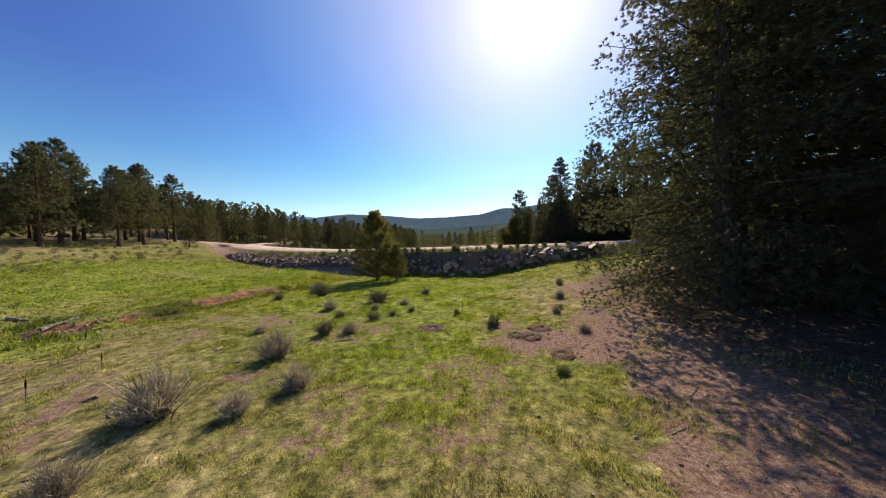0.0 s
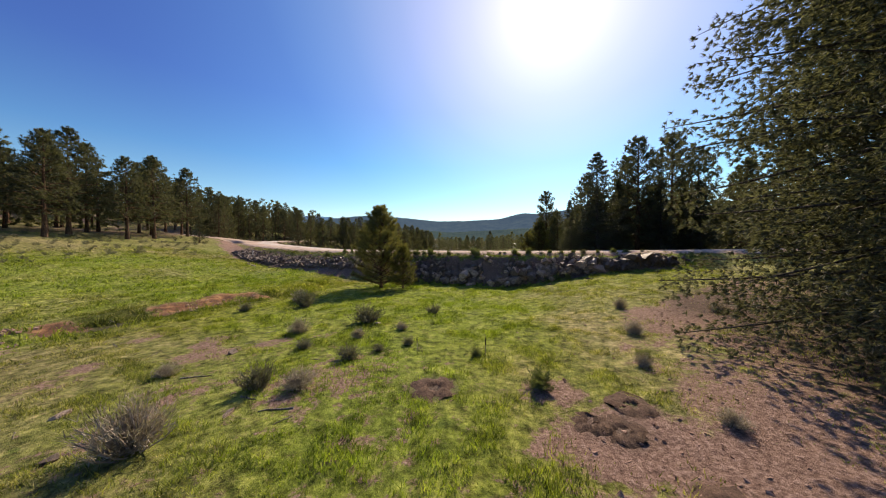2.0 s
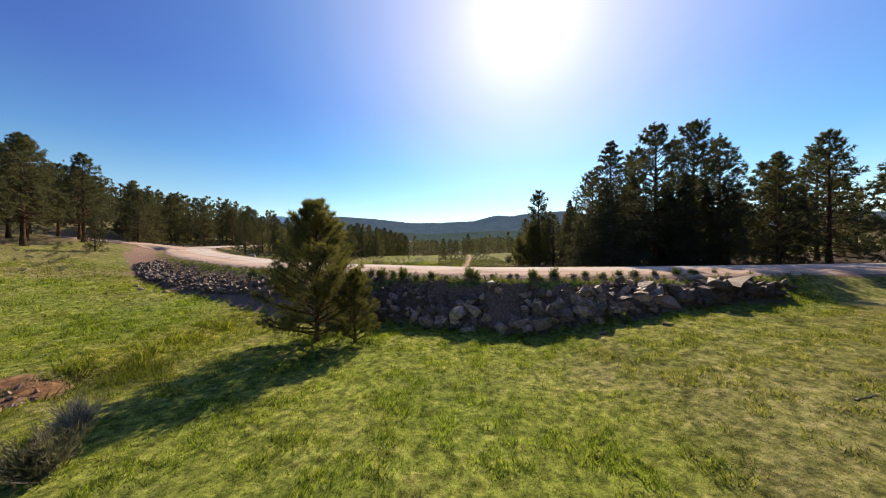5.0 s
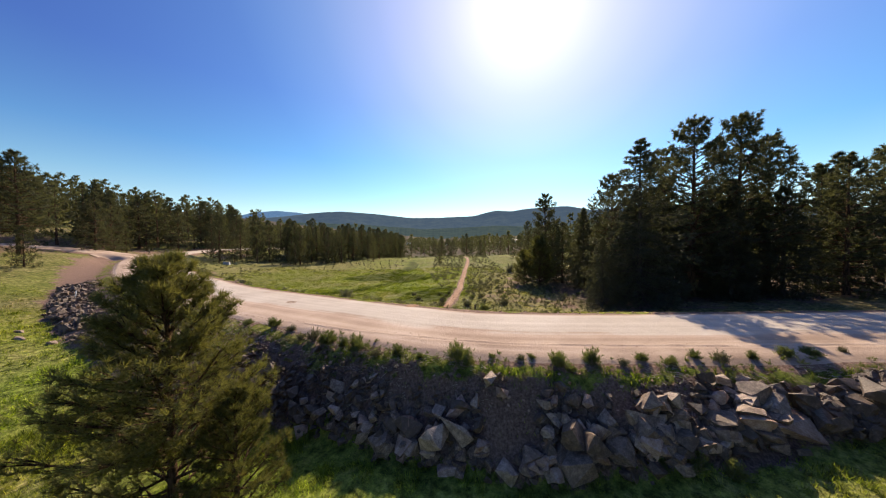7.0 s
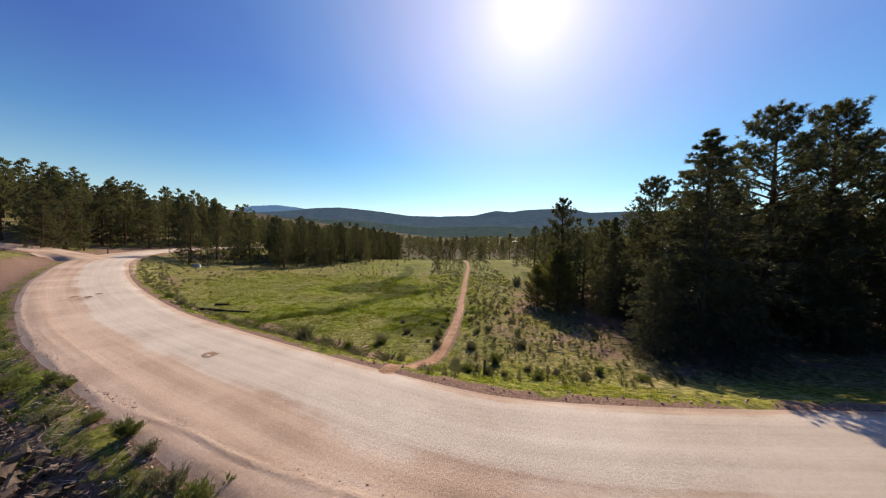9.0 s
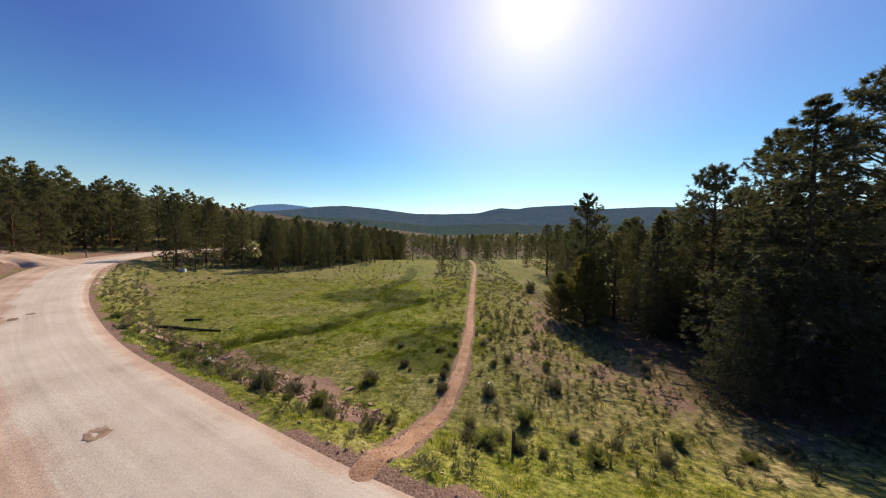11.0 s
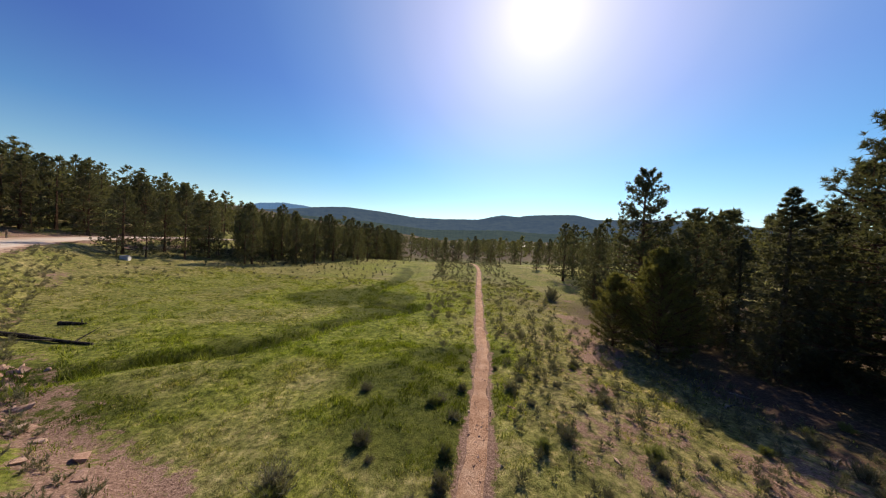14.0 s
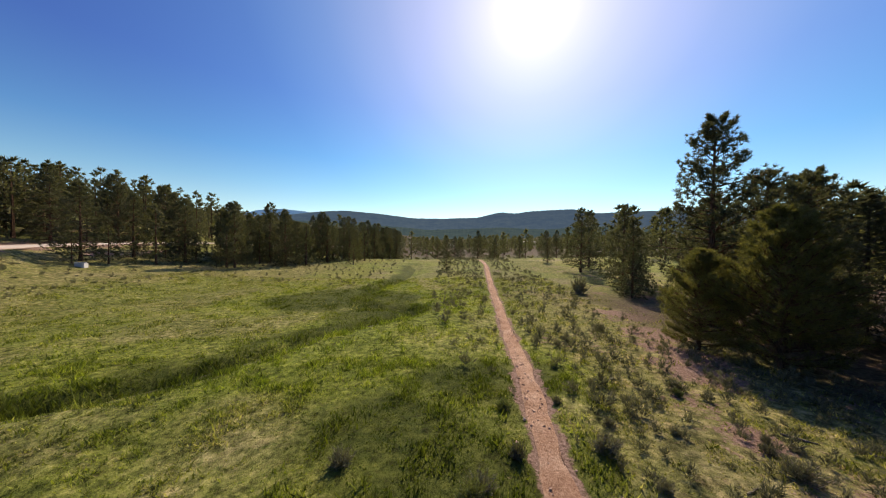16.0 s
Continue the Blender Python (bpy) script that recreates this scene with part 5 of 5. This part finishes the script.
def grass(name, x0, x1, y0, y1, per, tall, wide, seed, label):
    rng = np.random.default_rng(seed)
    n = int((x1 - x0) * (y1 - y0) * per)
    x, y = rng.uniform(x0, x1, n), rng.uniform(y0, y1, n)
    cover = (1 - sample("dirt", x, y)) * (0.25 + 0.75 * sstep(0.3, 0.6, fbm(x, y, 0.7, 3, 81)))
    rim = np.minimum(np.minimum(x - x0, x1 - x), np.minimum(y - y0, y1 - y))
    cover = cover * np.clip(rim / 1.5, 0, 1) * (1 - 0.6 * sample("litter_shade", x, y))
    ok = (rng.uniform(0, 1, n) < cover) & (sample("road", x, y) > 3.15) & (sample("damp_shade", x, y) < 0.4)
    x, y = x[ok], y[ok]
    n = len(x)
    z = sample("z", x, y) - 0.01
    a = rng.uniform(0, 6.28, n)
    h = tall * rng.uniform(0.45, 1.2, n) * (0.45 + 1.5 * sstep(0.4, 0.75, fbm(x, y, 0.55, 3, 83))) * (1 + 1.1 * sstep(2.0, 0.6, sample("brook", x, y))) * (1 - 0.45 * sample("dry", x, y))
    lean = rng.uniform(0.15, 0.9, n)
    b = rng.uniform(0, 6.28, n)
    sx, sy = np.cos(a) * wide * 0.5, np.sin(a) * wide * 0.5
    v = np.empty((n, 3, 3))
    v[:, 0] = np.stack([x - sx, y - sy, z], 1)
    v[:, 1] = np.stack([x + sx, y + sy, z], 1)
    v[:, 2] = np.stack([x + np.cos(b) * h * lean, y + np.sin(b) * h * lean, z + h], 1)
    at = {k: np.repeat(sample(k, x, y), 3) for k in ("lush", "dry", "sedge")}
    me = mesh_of(name, v.reshape(-1, 3), np.arange(3 * n).reshape(-1, 3), M_GRASS, at)
    return tagged(new(name, me), label, "grass", kind="stuff")


grass("meadow_grass", -13, 10, -1.5, 14, 1500, 0.07, 0.016, 701, "short green and straw-coloured meadow grass")
grass("bank_grass", -21, 17, 12.2, 26.5, 480, 0.085, 0.024, 702, "green grass below the rock bank")
grass("west_grass", -41.5, -10.5, 0.5, 43, 120, 0.13, 0.055, 703, "bright green grass of the western meadow")
grass("verge_grass", -14, 18, 23, 28.5, 420, 0.1, 0.022, 706, "green grass along the road's shoulder")
grass("north_grass", -15, 10, 30.5, 51, 620, 0.075, 0.02, 704, "green meadow grass beyond the road")
grass("far_grass", -33, 14, 42, 78, 140, 0.11, 0.05, 705, "long grass of the far meadow")


# ---- loose things ----
def stick(name, x0, y0, x1, y1, thick, material, label, category, lift=0.0, forks=0, seed=1, bend=0.02):
    """A fallen branch or log lying on the ground."""
    rng = np.random.default_rng(seed)
    n = 7
    t = np.linspace(0, 1, n)
    x, y = x0 + (x1 - x0) * t, y0 + (y1 - y0) * t
    span = math.hypot(x1 - x0, y1 - y0)
    x, y = x + rng.normal(0, bend * span, n), y + rng.normal(0, bend * span, n)
    z = np.polyval(np.polyfit(t, height(x, y), 1), t) + thick * 0.6 + lift
    pts = np.stack([x, y, z], 1)
    root = tagged(new(name), label, category)
    r = thick * (1 - 0.55 * t) * rng.uniform(0.85, 1.15, n)
    chunks = [tube(pts, r, 7)]
    v, f = chunks[0]
    ends = [np.array([[0, 1, 2, 3], [0, 3, 4, 5], [0, 5, 6, 6]])[:2] + k for k in (0, len(v) - 7)]
    part_np("stem", v, np.concatenate([f] + ends), material, root, "", None, True)
    for k in range(forks):
        j = rng.integers(2, n - 1)
        d = unit(np.array([rng.normal(), rng.normal(), 0.5]))
        q = np.stack([pts[j], pts[j] + d * span * 0.12, pts[j] + d * span * 0.22 + [0, 0, 0.02]])
        part_np("twig", *tube(q, [r[j] * 0.5, r[j] * 0.35, r[j] * 0.12], 5), material, root, "", None, True)
    return root


stick("fallen_log", -21.9, 48.4, -16.2, 47.9, 0.14, M_DARKLOG, "long dark weathered log lying in the meadow grass", "log", 0, 2, 801, 0.004)
stick("fallen_log", -21.2, 50.5, -19.9, 50.7, 0.13, M_DARKLOG, "short dark log lying beside the long log", "log", 0, 1, 802, 0.006)
stick("fallen_log", -17.6, 10.8, -17.6, 12.1, 0.1, M_DEADWOOD, "pale bleached log lying across the brook's bank", "log", 0.05, 1, 803)
stick("fallen_log", -21.0, 12.0, -19.6, 11.8, 0.08, M_DEADWOOD, "pale bleached log lying in the grass by the brook", "log", 0.02, 0, 804)
STICKS = ((8.18, 40.84, 8.55, 40.65, 0.03), (7.25, 43.69, 7.53, 43.31, 0.03), (7.06, 38.75, 7.9, 39.03, 0.03), (12.64, 41.6, 13.29, 41.12, 0.035), (7.62, 45.59, 8.08, 45.3, 0.03), (8.64, 45.21, 9.11, 44.73, 0.035), (5.01, 43.88, 5.48, 44.07, 0.02), (10.41, 39.32, 10.97, 38.94, 0.03), (8.46, 38.84, 8.92, 38.65, 0.03),
          (11.71, 40.27, 12.83, 39.98, 0.03), (7.43, 38.65, 7.9, 38.47, 0.03), (12.64, 39.51, 13.76, 39.32, 0.06), (3.01, 3.36, 3.4, 3.75, 0.012), (3.53, 3.1, 3.92, 3.23, 0.01), (6.91, 5.57, 7.56, 5.44, 0.02), (4.83, 4.14, 4.44, 3.88, 0.012), (-4.01, 5.18, -3.75, 5.57, 0.01), (-5.83, 2.58, -5.31, 2.71, 0.012),
          (9.48, 40.27, 10.22, 39.89, 0.025), (11.34, 41.98, 11.9, 42.27, 0.025), (8.08, 16.88, 8.73, 17.01, 0.02), (10.97, 44.64, 11.9, 45.02, 0.04), (12.27, 45.88, 12.73, 45.3, 0.03), (9.76, 46.35, 10.32, 46.06, 0.03))
twig_rng = np.random.default_rng(815)
MORE = []
for _ in range(26):
    a, b, turn, span = twig_rng.uniform(-11.5, -2.5), twig_rng.uniform(3.5, 12.5), twig_rng.uniform(0, 6.28), twig_rng.uniform(0.25, 0.7)
    MORE.append((a, b, a + math.cos(turn) * span, b + math.sin(turn) * span, twig_rng.uniform(0.008, 0.02)))
for _ in range(10):
    k, turn, span = twig_rng.integers(20, len(BROOK) - 12), twig_rng.uniform(0, 6.28), twig_rng.uniform(0.4, 0.9)
    a, b = BROOK[k] + twig_rng.normal(0, 0.5, 2)
    MORE.append((a, b, a + math.cos(turn) * span, b + math.sin(turn) * span, twig_rng.uniform(0.015, 0.035)))
for k, (a, b, c, d, r) in enumerate(STICKS + tuple(MORE)):
    tagged(stick("fallen_branch", a, b, c, d, r, M_DEADWOOD, "pale dead branch lying on the ground", "branch", 0, 2 if r > 0.015 else 1, 820 + k), group="fallen branches")


def stalk(x, y, tall, seed):
    """A dead mullein: a thin stem with a thick seed spike."""
    rng = np.random.default_rng(seed)
    root = tagged(new("dry_stalk"), "dead brown flower stalk standing upright in the grass", "plant", "dead flower stalks")
    z = zat(x, y)
    t = np.linspace(0, 1, 8)
    bend = rng.normal(0, 0.05, 2)
    p = np.stack([x + bend[0] * t**2, y + bend[1] * t**2, z - 0.02 + tall * t], 1)
    part_np("stem", *tube(p, np.array([0.012, 0.011, 0.01, 0.01, 0.009, 0.008, 0.007, 0.004]), 5), M_DEADWOOD, root, "", None, True)
    part_np("seed_head", *tube(p[4:], np.array([0.009, 0.016, 0.015, 0.005]), 7), M_DARKLOG, root, "", None, True)
    return root


for k, (x, y, tall) in enumerate(((-8.9, 6.0, 0.5), (-8.8, 4.6, 0.5), (0.75, 10.4, 0.5), (-11.3, 7.5, 0.8), (-1.1, 10.6, 0.4))):
    stalk(x, y, tall, 880 + k)

# stones beside the road, the path and the old culvert
rng = np.random.default_rng(860)


def stone(x, y, size, material_red, label, group):
    ob = new("stone", (red_meshes[rng.integers(6)] if material_red else rock_meshes[rng.integers(14)]))
    ob.matrix_basis = pose(x, y, zat(x, y) + 0.06 * size, rng.uniform(-15, 15), rng.uniform(-15, 15), rng.uniform(0, 360)) @ Matrix.Diagonal((size, size * 0.8, size * 0.6, 1))
    return tagged(ob, label, "stone", group)


for x, y, s in ((-8.01, 41.12, 0.5), (-3.82, 39.8, 0.4), (-9.68, 41.6, 0.35), (-7.17, 40.46, 0.4), (-6.52, 39.32, 0.35), (-5.59, 38.94, 0.4), (-4.47, 38.47, 0.35), (-2.8, 37.8, 0.3), (-2.05, 37.42, 0.3), (-10.8, 41.98, 0.4), (-11.73, 42.74, 0.45), (-8.84, 40.65, 0.35), (2.97, 43.78, 0.2), (9.11, 39.89, 0.3), (10.22, 38.56, 0.3), (5.11, 41.5, 0.2)):
    stone(x, y, s, True, "pale reddish stone lying in the grass", "stones in the meadow")
for x, y, s in ((-6.87, 7.26, 0.25), (-5.57, 6.35, 0.22), (-4.01, 7.52, 0.2), (-7.52, 4.66, 0.2), (-2.97, 12.98, 0.25), (-6.22, 10.25, 0.25), (8.34, 22.08, 0.3), (5.87, 22.34, 0.3), (-21.04, 32.48, 0.45), (-24.55, 33.65, 0.5), (-23.25, 32.74, 0.4)):
    stone(x, y, s, False, "small grey stone in the grass", "stones in the meadow")
heap = []
for cx, cy, sx, sy, count, lo, hi in ((-16.5, 44.3, 0.9, 0.45, 120, 0.08, 0.34), (-20.4, 46.6, 0.9, 0.45, 70, 0.08, 0.3), (-7.6, 39.0, 0.7, 0.3, 80, 0.05, 0.2), (-5.6, 38.3, 0.7, 0.3, 110, 0.05, 0.2), (-3.8, 37.6, 0.7, 0.3, 120, 0.05, 0.2), (-2.4, 36.9, 0.5, 0.25, 60, 0.04, 0.16), (-12.4, 41.5, 0.9, 0.4, 60, 0.06, 0.25)):
    for _ in range(count):
        heap.append((rng.normal(cx, sx), rng.normal(cy, sy), rng.uniform(lo, hi)))
hx, hy = np.array([h[0] for h in heap]), np.array([h[1] for h in heap])
rock_heap("rubble", [(x, y, z + 0.08 * s, s) for (x, y, s), z in zip(heap, height(hx, hy))], M_REDROCK, None, "pale reddish broken rubble on the road's north bank", "rubble", 861)
wet = []
for cx, cy, sx, sy, count in ((-16.4, 11.2, 0.9, 0.5, 60), (-13.3, 16.8, 0.6, 0.9, 60), (-12.3, 18.6, 0.5, 0.5, 30)):
    for _ in range(count):
        wet.append((rng.normal(cx, sx), rng.normal(cy, sy), rng.uniform(0.04, 0.16)))
wx, wy = np.array([w[0] for w in wet]), np.array([w[1] for w in wet])
rock_heap("brook_gravel", [(x, y, z + 0.02, s) for (x, y, s), z in zip(wet, height(wx, wy))], M_REDROCK, None, "rusty stones strewn along the muddy brook", "gravel", 865)
px = rng.integers(0, len(TRAIL) - 1, 900)
po = rng.normal(0, 0.27, 900)
qx, qy = TRAIL[px, 0] + po, TRAIL[px, 1] + rng.normal(0, 0.2, 900)
near_path = qy < 75
qx, qy = qx[near_path], qy[near_path]
rock_heap("path_gravel", [(x, y, z + 0.012, s) for x, y, z, s in zip(qx, qy, height(qx, qy) + 0.02, rng.uniform(0.02, 0.07, len(qx)))], M_REDROCK, None, "pinkish gravel scattered on the footpath", "gravel", 862)
gx, gy = rng.uniform(1.6, 12, 1500), rng.uniform(0.5, 17, 1500)
bare = np.random.default_rng(9).uniform(0, 1, 1500) < sample("dirt", gx, gy)
gx, gy = gx[bare], gy[bare]
rock_heap("soil_clods", [(x, y, z, s) for x, y, z, s in zip(gx, gy, height(gx, gy), rng.uniform(0.02, 0.08, len(gx)))], M_REDROCK, None, "small clods and pebbles on bare soil", "gravel", 863)
vx, vy = rng.uniform(-14, 13, 1800), rng.uniform(24, 36, 1800)
dr = near_line(vx, vy, ROAD)[0]
ok = (dr > 2.95) & (dr < 4.1)
vx, vy = vx[ok], vy[ok]
rock_heap("verge_gravel", [(x, y, z + 0.02, s) for x, y, z, s in zip(vx, vy, height(vx, vy), rng.uniform(0.03, 0.1, len(vx)))], M_REDROCK, None, "loose gravel along the road's edges", "gravel", 864)


def burrow(x, y, r):
    """A mound of dug earth round a dark hole."""
    rg = np.random.default_rng(int(abs(x * 100 + y * 10)))
    rings, n = [(0.0, -0.1), (0.2, -0.08), (0.34, 0.0), (0.55, 0.025), (0.85, 0.01), (1.1, -0.035)], 18
    vs = []
    for q, dz in rings:
        a = np.linspace(0, 2 * np.pi, n, endpoint=False)
        rr = r * q * (1 + rg.normal(0, 0.14, n))
        xx, yy = x + np.cos(a) * rr, y + np.sin(a) * rr
        vs.append(np.stack([xx, yy, height(xx, yy) + dz * (0.45 + 0.6 * r) + rg.normal(0, 0.02, n) + 0.02], 1))
    v = np.concatenate(vs)
    k, j = np.meshgrid(np.arange(len(rings) - 1), np.arange(n), indexing="ij")
    f = np.stack([k * n + j, (k + 1) * n + j, (k + 1) * n + (j + 1) % n, k * n + (j + 1) % n], -1).reshape(-1, 4)
    ob = part_np("burrow_mound", v, f, M_SOIL, None, "small mound of dark dug earth round a burrow", None, True)
    return tagged(ob, "", "burrow", "burrows")


M_SOIL = make_plain("dug earth", [(0.3, (0.06, 0.038, 0.028)), (0.7, (0.2, 0.125, 0.09))], 9.0, 0.95, 0.8, 0.03)
for x, y, r in ((-0.4, 8.6, 0.6), (3.2, 8.2, 0.5), (2.7, 7.5, 0.5), (2.3, 7.7, 0.4), (3.1, 6.2, 0.45)):
    burrow(x, y, r * 0.72)

M_DAMPROAD = make_plain("damp gravel", [(0.3, (0.16, 0.105, 0.075)), (0.7, (0.34, 0.24, 0.175))], 5.0, 0.9, 0.5, 0.02)


def pothole(x, y, long, wide, turn):
    """A shallow worn hollow in the road, filled with darker gravel."""
    rg = np.random.default_rng(int(abs(x * 90 + y * 11)))
    k = np.argmin(np.hypot(ROAD_FINE[:, 0] - x, ROAD_FINE[:, 1] - y))
    a = np.linspace(0, 2 * np.pi, 26, endpoint=False)
    ragged = 1 + rg.normal(0, 0.1, 26)
    vs = []
    for q, dz in ((0.0, -0.004), (0.5, 0.0), (0.85, 0.012), (1.0, 0.004)):
        u, v = np.cos(a) * long * q * ragged, np.sin(a) * wide * q * ragged
        c, s = math.cos(turn), math.sin(turn)
        vs.append(np.stack([x + u * c - v * s, y + u * s + v * c, np.full(26, ROAD_FINE[k, 2] + 0.055 + dz)], 1))
    i, j = np.meshgrid(np.arange(3), np.arange(26), indexing="ij")
    f = np.stack([i * 26 + j, (i + 1) * 26 + j, (i + 1) * 26 + (j + 1) % 26, i * 26 + (j + 1) % 26], -1).reshape(-1, 4)
    return tagged(part_np("pothole", np.concatenate(vs), f, M_DAMPROAD, None, "small dark worn hollow in the gravel road", None, True), "", "pothole", "hollows in the road")


rut_rng = np.random.default_rng(866)
ruts = []
for k in range(len(ROAD_FINE) - 1):
    x0, y0, z0 = ROAD_FINE[k]
    if -30 < x0 < 14 and y0 < 50:
        t = ROAD_FINE[k + 1, :2] - ROAD_FINE[k, :2]
        t = t / np.linalg.norm(t)
        off = 2.27 - 0.55 * sstep(-5, 1, x0) + 0.45 * sstep(-5, -10, x0)
        for _ in range(2 if lattice(np.array([k // 9]), np.array([3]))[0] > 0.4 else 0):
            o, a = off + rut_rng.normal(0, 0.07), rut_rng.uniform(-0.1, 0.1)
            ruts.append((x0 - t[1] * o + t[0] * a, y0 + t[0] * o + t[1] * a, z0 + 0.035, rut_rng.uniform(0.012, 0.04)))
rock_heap("road_clods", ruts, M_REDROCK, None, "crumbled clods along the grader's ridge on the road", "gravel", 867)
for spot in ((-8.8, 34.2, 0.34, 0.26, 2.6), (-25.0, 42.8, 0.3, 0.22, 2.5), (-24.2, 42.9, 0.4, 0.2, 2.5), (-24.6, 43.9, 0.25, 0.2, 2.5)):
    pothole(*spot)
M_WOODPOST = make_bark("post wood", (0.05, 0.04, 0.03), (0.14, 0.11, 0.085), (0.26, 0.22, 0.18))
M_WHITE = make_plain("white paint", [(0.3, (0.62, 0.62, 0.6)), (0.7, (0.82, 0.82, 0.8))], 5.0, 0.6, 0.15, 0.01)
M_STEEL = make_plain("galvanised steel", [(0.3, (0.22, 0.22, 0.22)), (0.7, (0.4, 0.4, 0.39))], 8.0, 0.45, 0.1, 0.01, 0.5)
M_CONCRETE = make_plain("pale concrete", [(0.3, (0.42, 0.41, 0.39)), (0.7, (0.66, 0.65, 0.62))], 4.0, 0.9, 0.3, 0.02)


def block(bm, sx, sy, sz, at=(0, 0, 0), bevel=0.01):
    made_v = bmesh.ops.create_cube(bm, size=1.0, matrix=Matrix.Translation(at) @ Matrix.Diagonal((sx, sy, sz, 1)))["verts"]
    edges = {e for v in made_v for e in v.link_edges}
    if bevel:
        bmesh.ops.bevel(bm, geom=list(edges), offset=bevel, segments=1, affect="EDGES")


def post(x, y, tall, wide, material, label, cap=None, lean=0.0):
    root = tagged(new("marker_post"), label, "post")
    bm = bmesh.new()
    block(bm, wide, wide, tall + 0.3, (0, 0, tall / 2 - 0.15), wide * 0.12)
    part("shaft", bm, material, root)
    if cap:
        bm = bmesh.new()
        block(bm, wide * 2.2, wide * 1.3, wide * 1.1, (0, 0, tall + wide * 0.5), 0.008)
        part("cap", bm, cap, root, "white painted cap")
    root.matrix_basis = pose(x, y, zat(x, y), 0, lean, (x * 50) % 90)
    return root


post(2.75, 35.3, 0.7, 0.085, M_WOODPOST, "dark wooden post standing in the shrubs by the path")
post(2.6, 39.1, 0.38, 0.055, M_WOODPOST, "short brown post with a white cap beside the path", M_WHITE)
post(-28.8, 39.6, 0.75, 0.07, M_WHITE, "thin white marker post at the end of the rock bank", None, 8)
post(-52.0, 68.5, 1.1, 0.12, M_WOODPOST, "brown wooden post at the road's bend")


def culvert(x, y, turn):
    """The end of a corrugated pipe under the road."""
    root = tagged(new("culvert_pipe"), "corrugated galvanised culvert end poking from the bank", "pipe")
    n, m = 28, 26
    t = np.linspace(0, 0.6, m)
    a = np.linspace(0, 2 * np.pi, n, endpoint=False)
    vs = []
    for inner in (0, 1):
        for k, s in enumerate(t):
            r = 0.16 + 0.012 * math.cos(s * 2 * np.pi / 0.115) - inner * 0.01
            vs.append(np.stack([np.cos(a) * r, np.full(n, s), np.sin(a) * r], 1))
    k, j = np.meshgrid(np.arange(2 * m - 1), np.arange(n), indexing="ij")
    order = np.concatenate([np.arange(m), np.arange(2 * m - 1, m - 1, -1)])
    v = np.concatenate([vs[i] for i in order])
    f = np.stack([k * n + j, k * n + (j + 1) % n, (k + 1) * n + (j + 1) % n, (k + 1) * n + j], -1).reshape(-1, 4)
    part_np("pipe", v, f, M_STEEL, root, "", None, True)
    root.matrix_basis = pose(x, y, zat(x, y) + 0.06, -6, 0, turn)
    return root


culvert(-12.1, 41.8, -125)

# pale concrete headwall at the meadow's far corner
head = tagged(new("concrete_headwall"), "small pale concrete headwall at the meadow's edge", "headwall")
bm = bmesh.new()
block(bm, 0.9, 0.25, 0.6, (0, 0, 0.2), 0.02)
part("wall", bm, M_CONCRETE, head)
bm = bmesh.new()
block(bm, 0.22, 0.6, 0.5, (0.52, -0.3, 0.12), 0.02)
part("wing", bm, M_CONCRETE, head)
head.matrix_basis = pose(-39.3, 69.9, zat(-39.3, 69.9), 0, 0, 20)

def house(x, y, w, d, h, turn, walls, roofing, label):
    """A far house: walls, gabled roof, a door and windows."""
    root = tagged(new("house"), label, "house", "houses in the valley")
    bm = bmesh.new()
    block(bm, w, d, h, (0, 0, h / 2), 0)
    part("wall", bm, walls, root)
    bm = bmesh.new()
    e, r = 0.5, h * 0.45
    a = [bm.verts.new(p) for p in ((-w / 2 - e, -d / 2 - e, h), (w / 2 + e, -d / 2 - e, h), (w / 2 + e, d / 2 + e, h), (-w / 2 - e, d / 2 + e, h), (-w / 2 - e, 0, h + r), (w / 2 + e, 0, h + r))]
    for q in ((0, 1, 5, 4), (2, 3, 4, 5), (0, 4, 3), (1, 2, 5), (3, 2, 1, 0)):
        bm.faces.new([a[i] for i in q])
    part("roof", bm, roofing, root)
    for k in range(3):
        bm = bmesh.new()
        block(bm, w * 0.12, 0.12, h * 0.32, (w * (-0.3 + 0.3 * k), -d / 2 - 0.02, h * 0.55), 0)
        part("window", bm, M_GLASS, root)
    root.matrix_basis = pose(x, y, zat(x, y) - 0.2, 0, 0, turn)
    return root


M_GLASS = make_plain("dark glass", [(0.3, (0.02, 0.025, 0.03)), (0.7, (0.04, 0.045, 0.05))], 3.0, 0.1, 0.0, 0.01, 0.5)
M_ROOF = make_plain("metal roofing", [(0.3, (0.5, 0.5, 0.5)), (0.7, (0.75, 0.75, 0.75))], 2.0, 0.5, 0.1, 0.01)
M_ROOFDARK = make_plain("brown roofing", [(0.3, (0.08, 0.06, 0.05)), (0.7, (0.2, 0.16, 0.13))], 2.0, 0.8, 0.1, 0.01)
for x, y, w, d, h, turn, label in ((160, 560, 42, 14, 5, 4, "long low white building in the valley"), (20, 540, 12, 9, 4, 20, "small pale house among valley trees"), (62, 575, 11, 9, 4, -15, "small pale house among valley trees"),
                                  (95, 560, 12, 9, 4, 30, "small pale house among valley trees"), (-50, 520, 14, 10, 4, 10, "small pale house among valley trees"), (126, 590, 12, 9, 4, 0, "small pale house among valley trees")):
    house(x, y, w, d, h, turn, M_WHITE, M_ROOF if w > 20 or x > 60 else M_ROOFDARK, label)
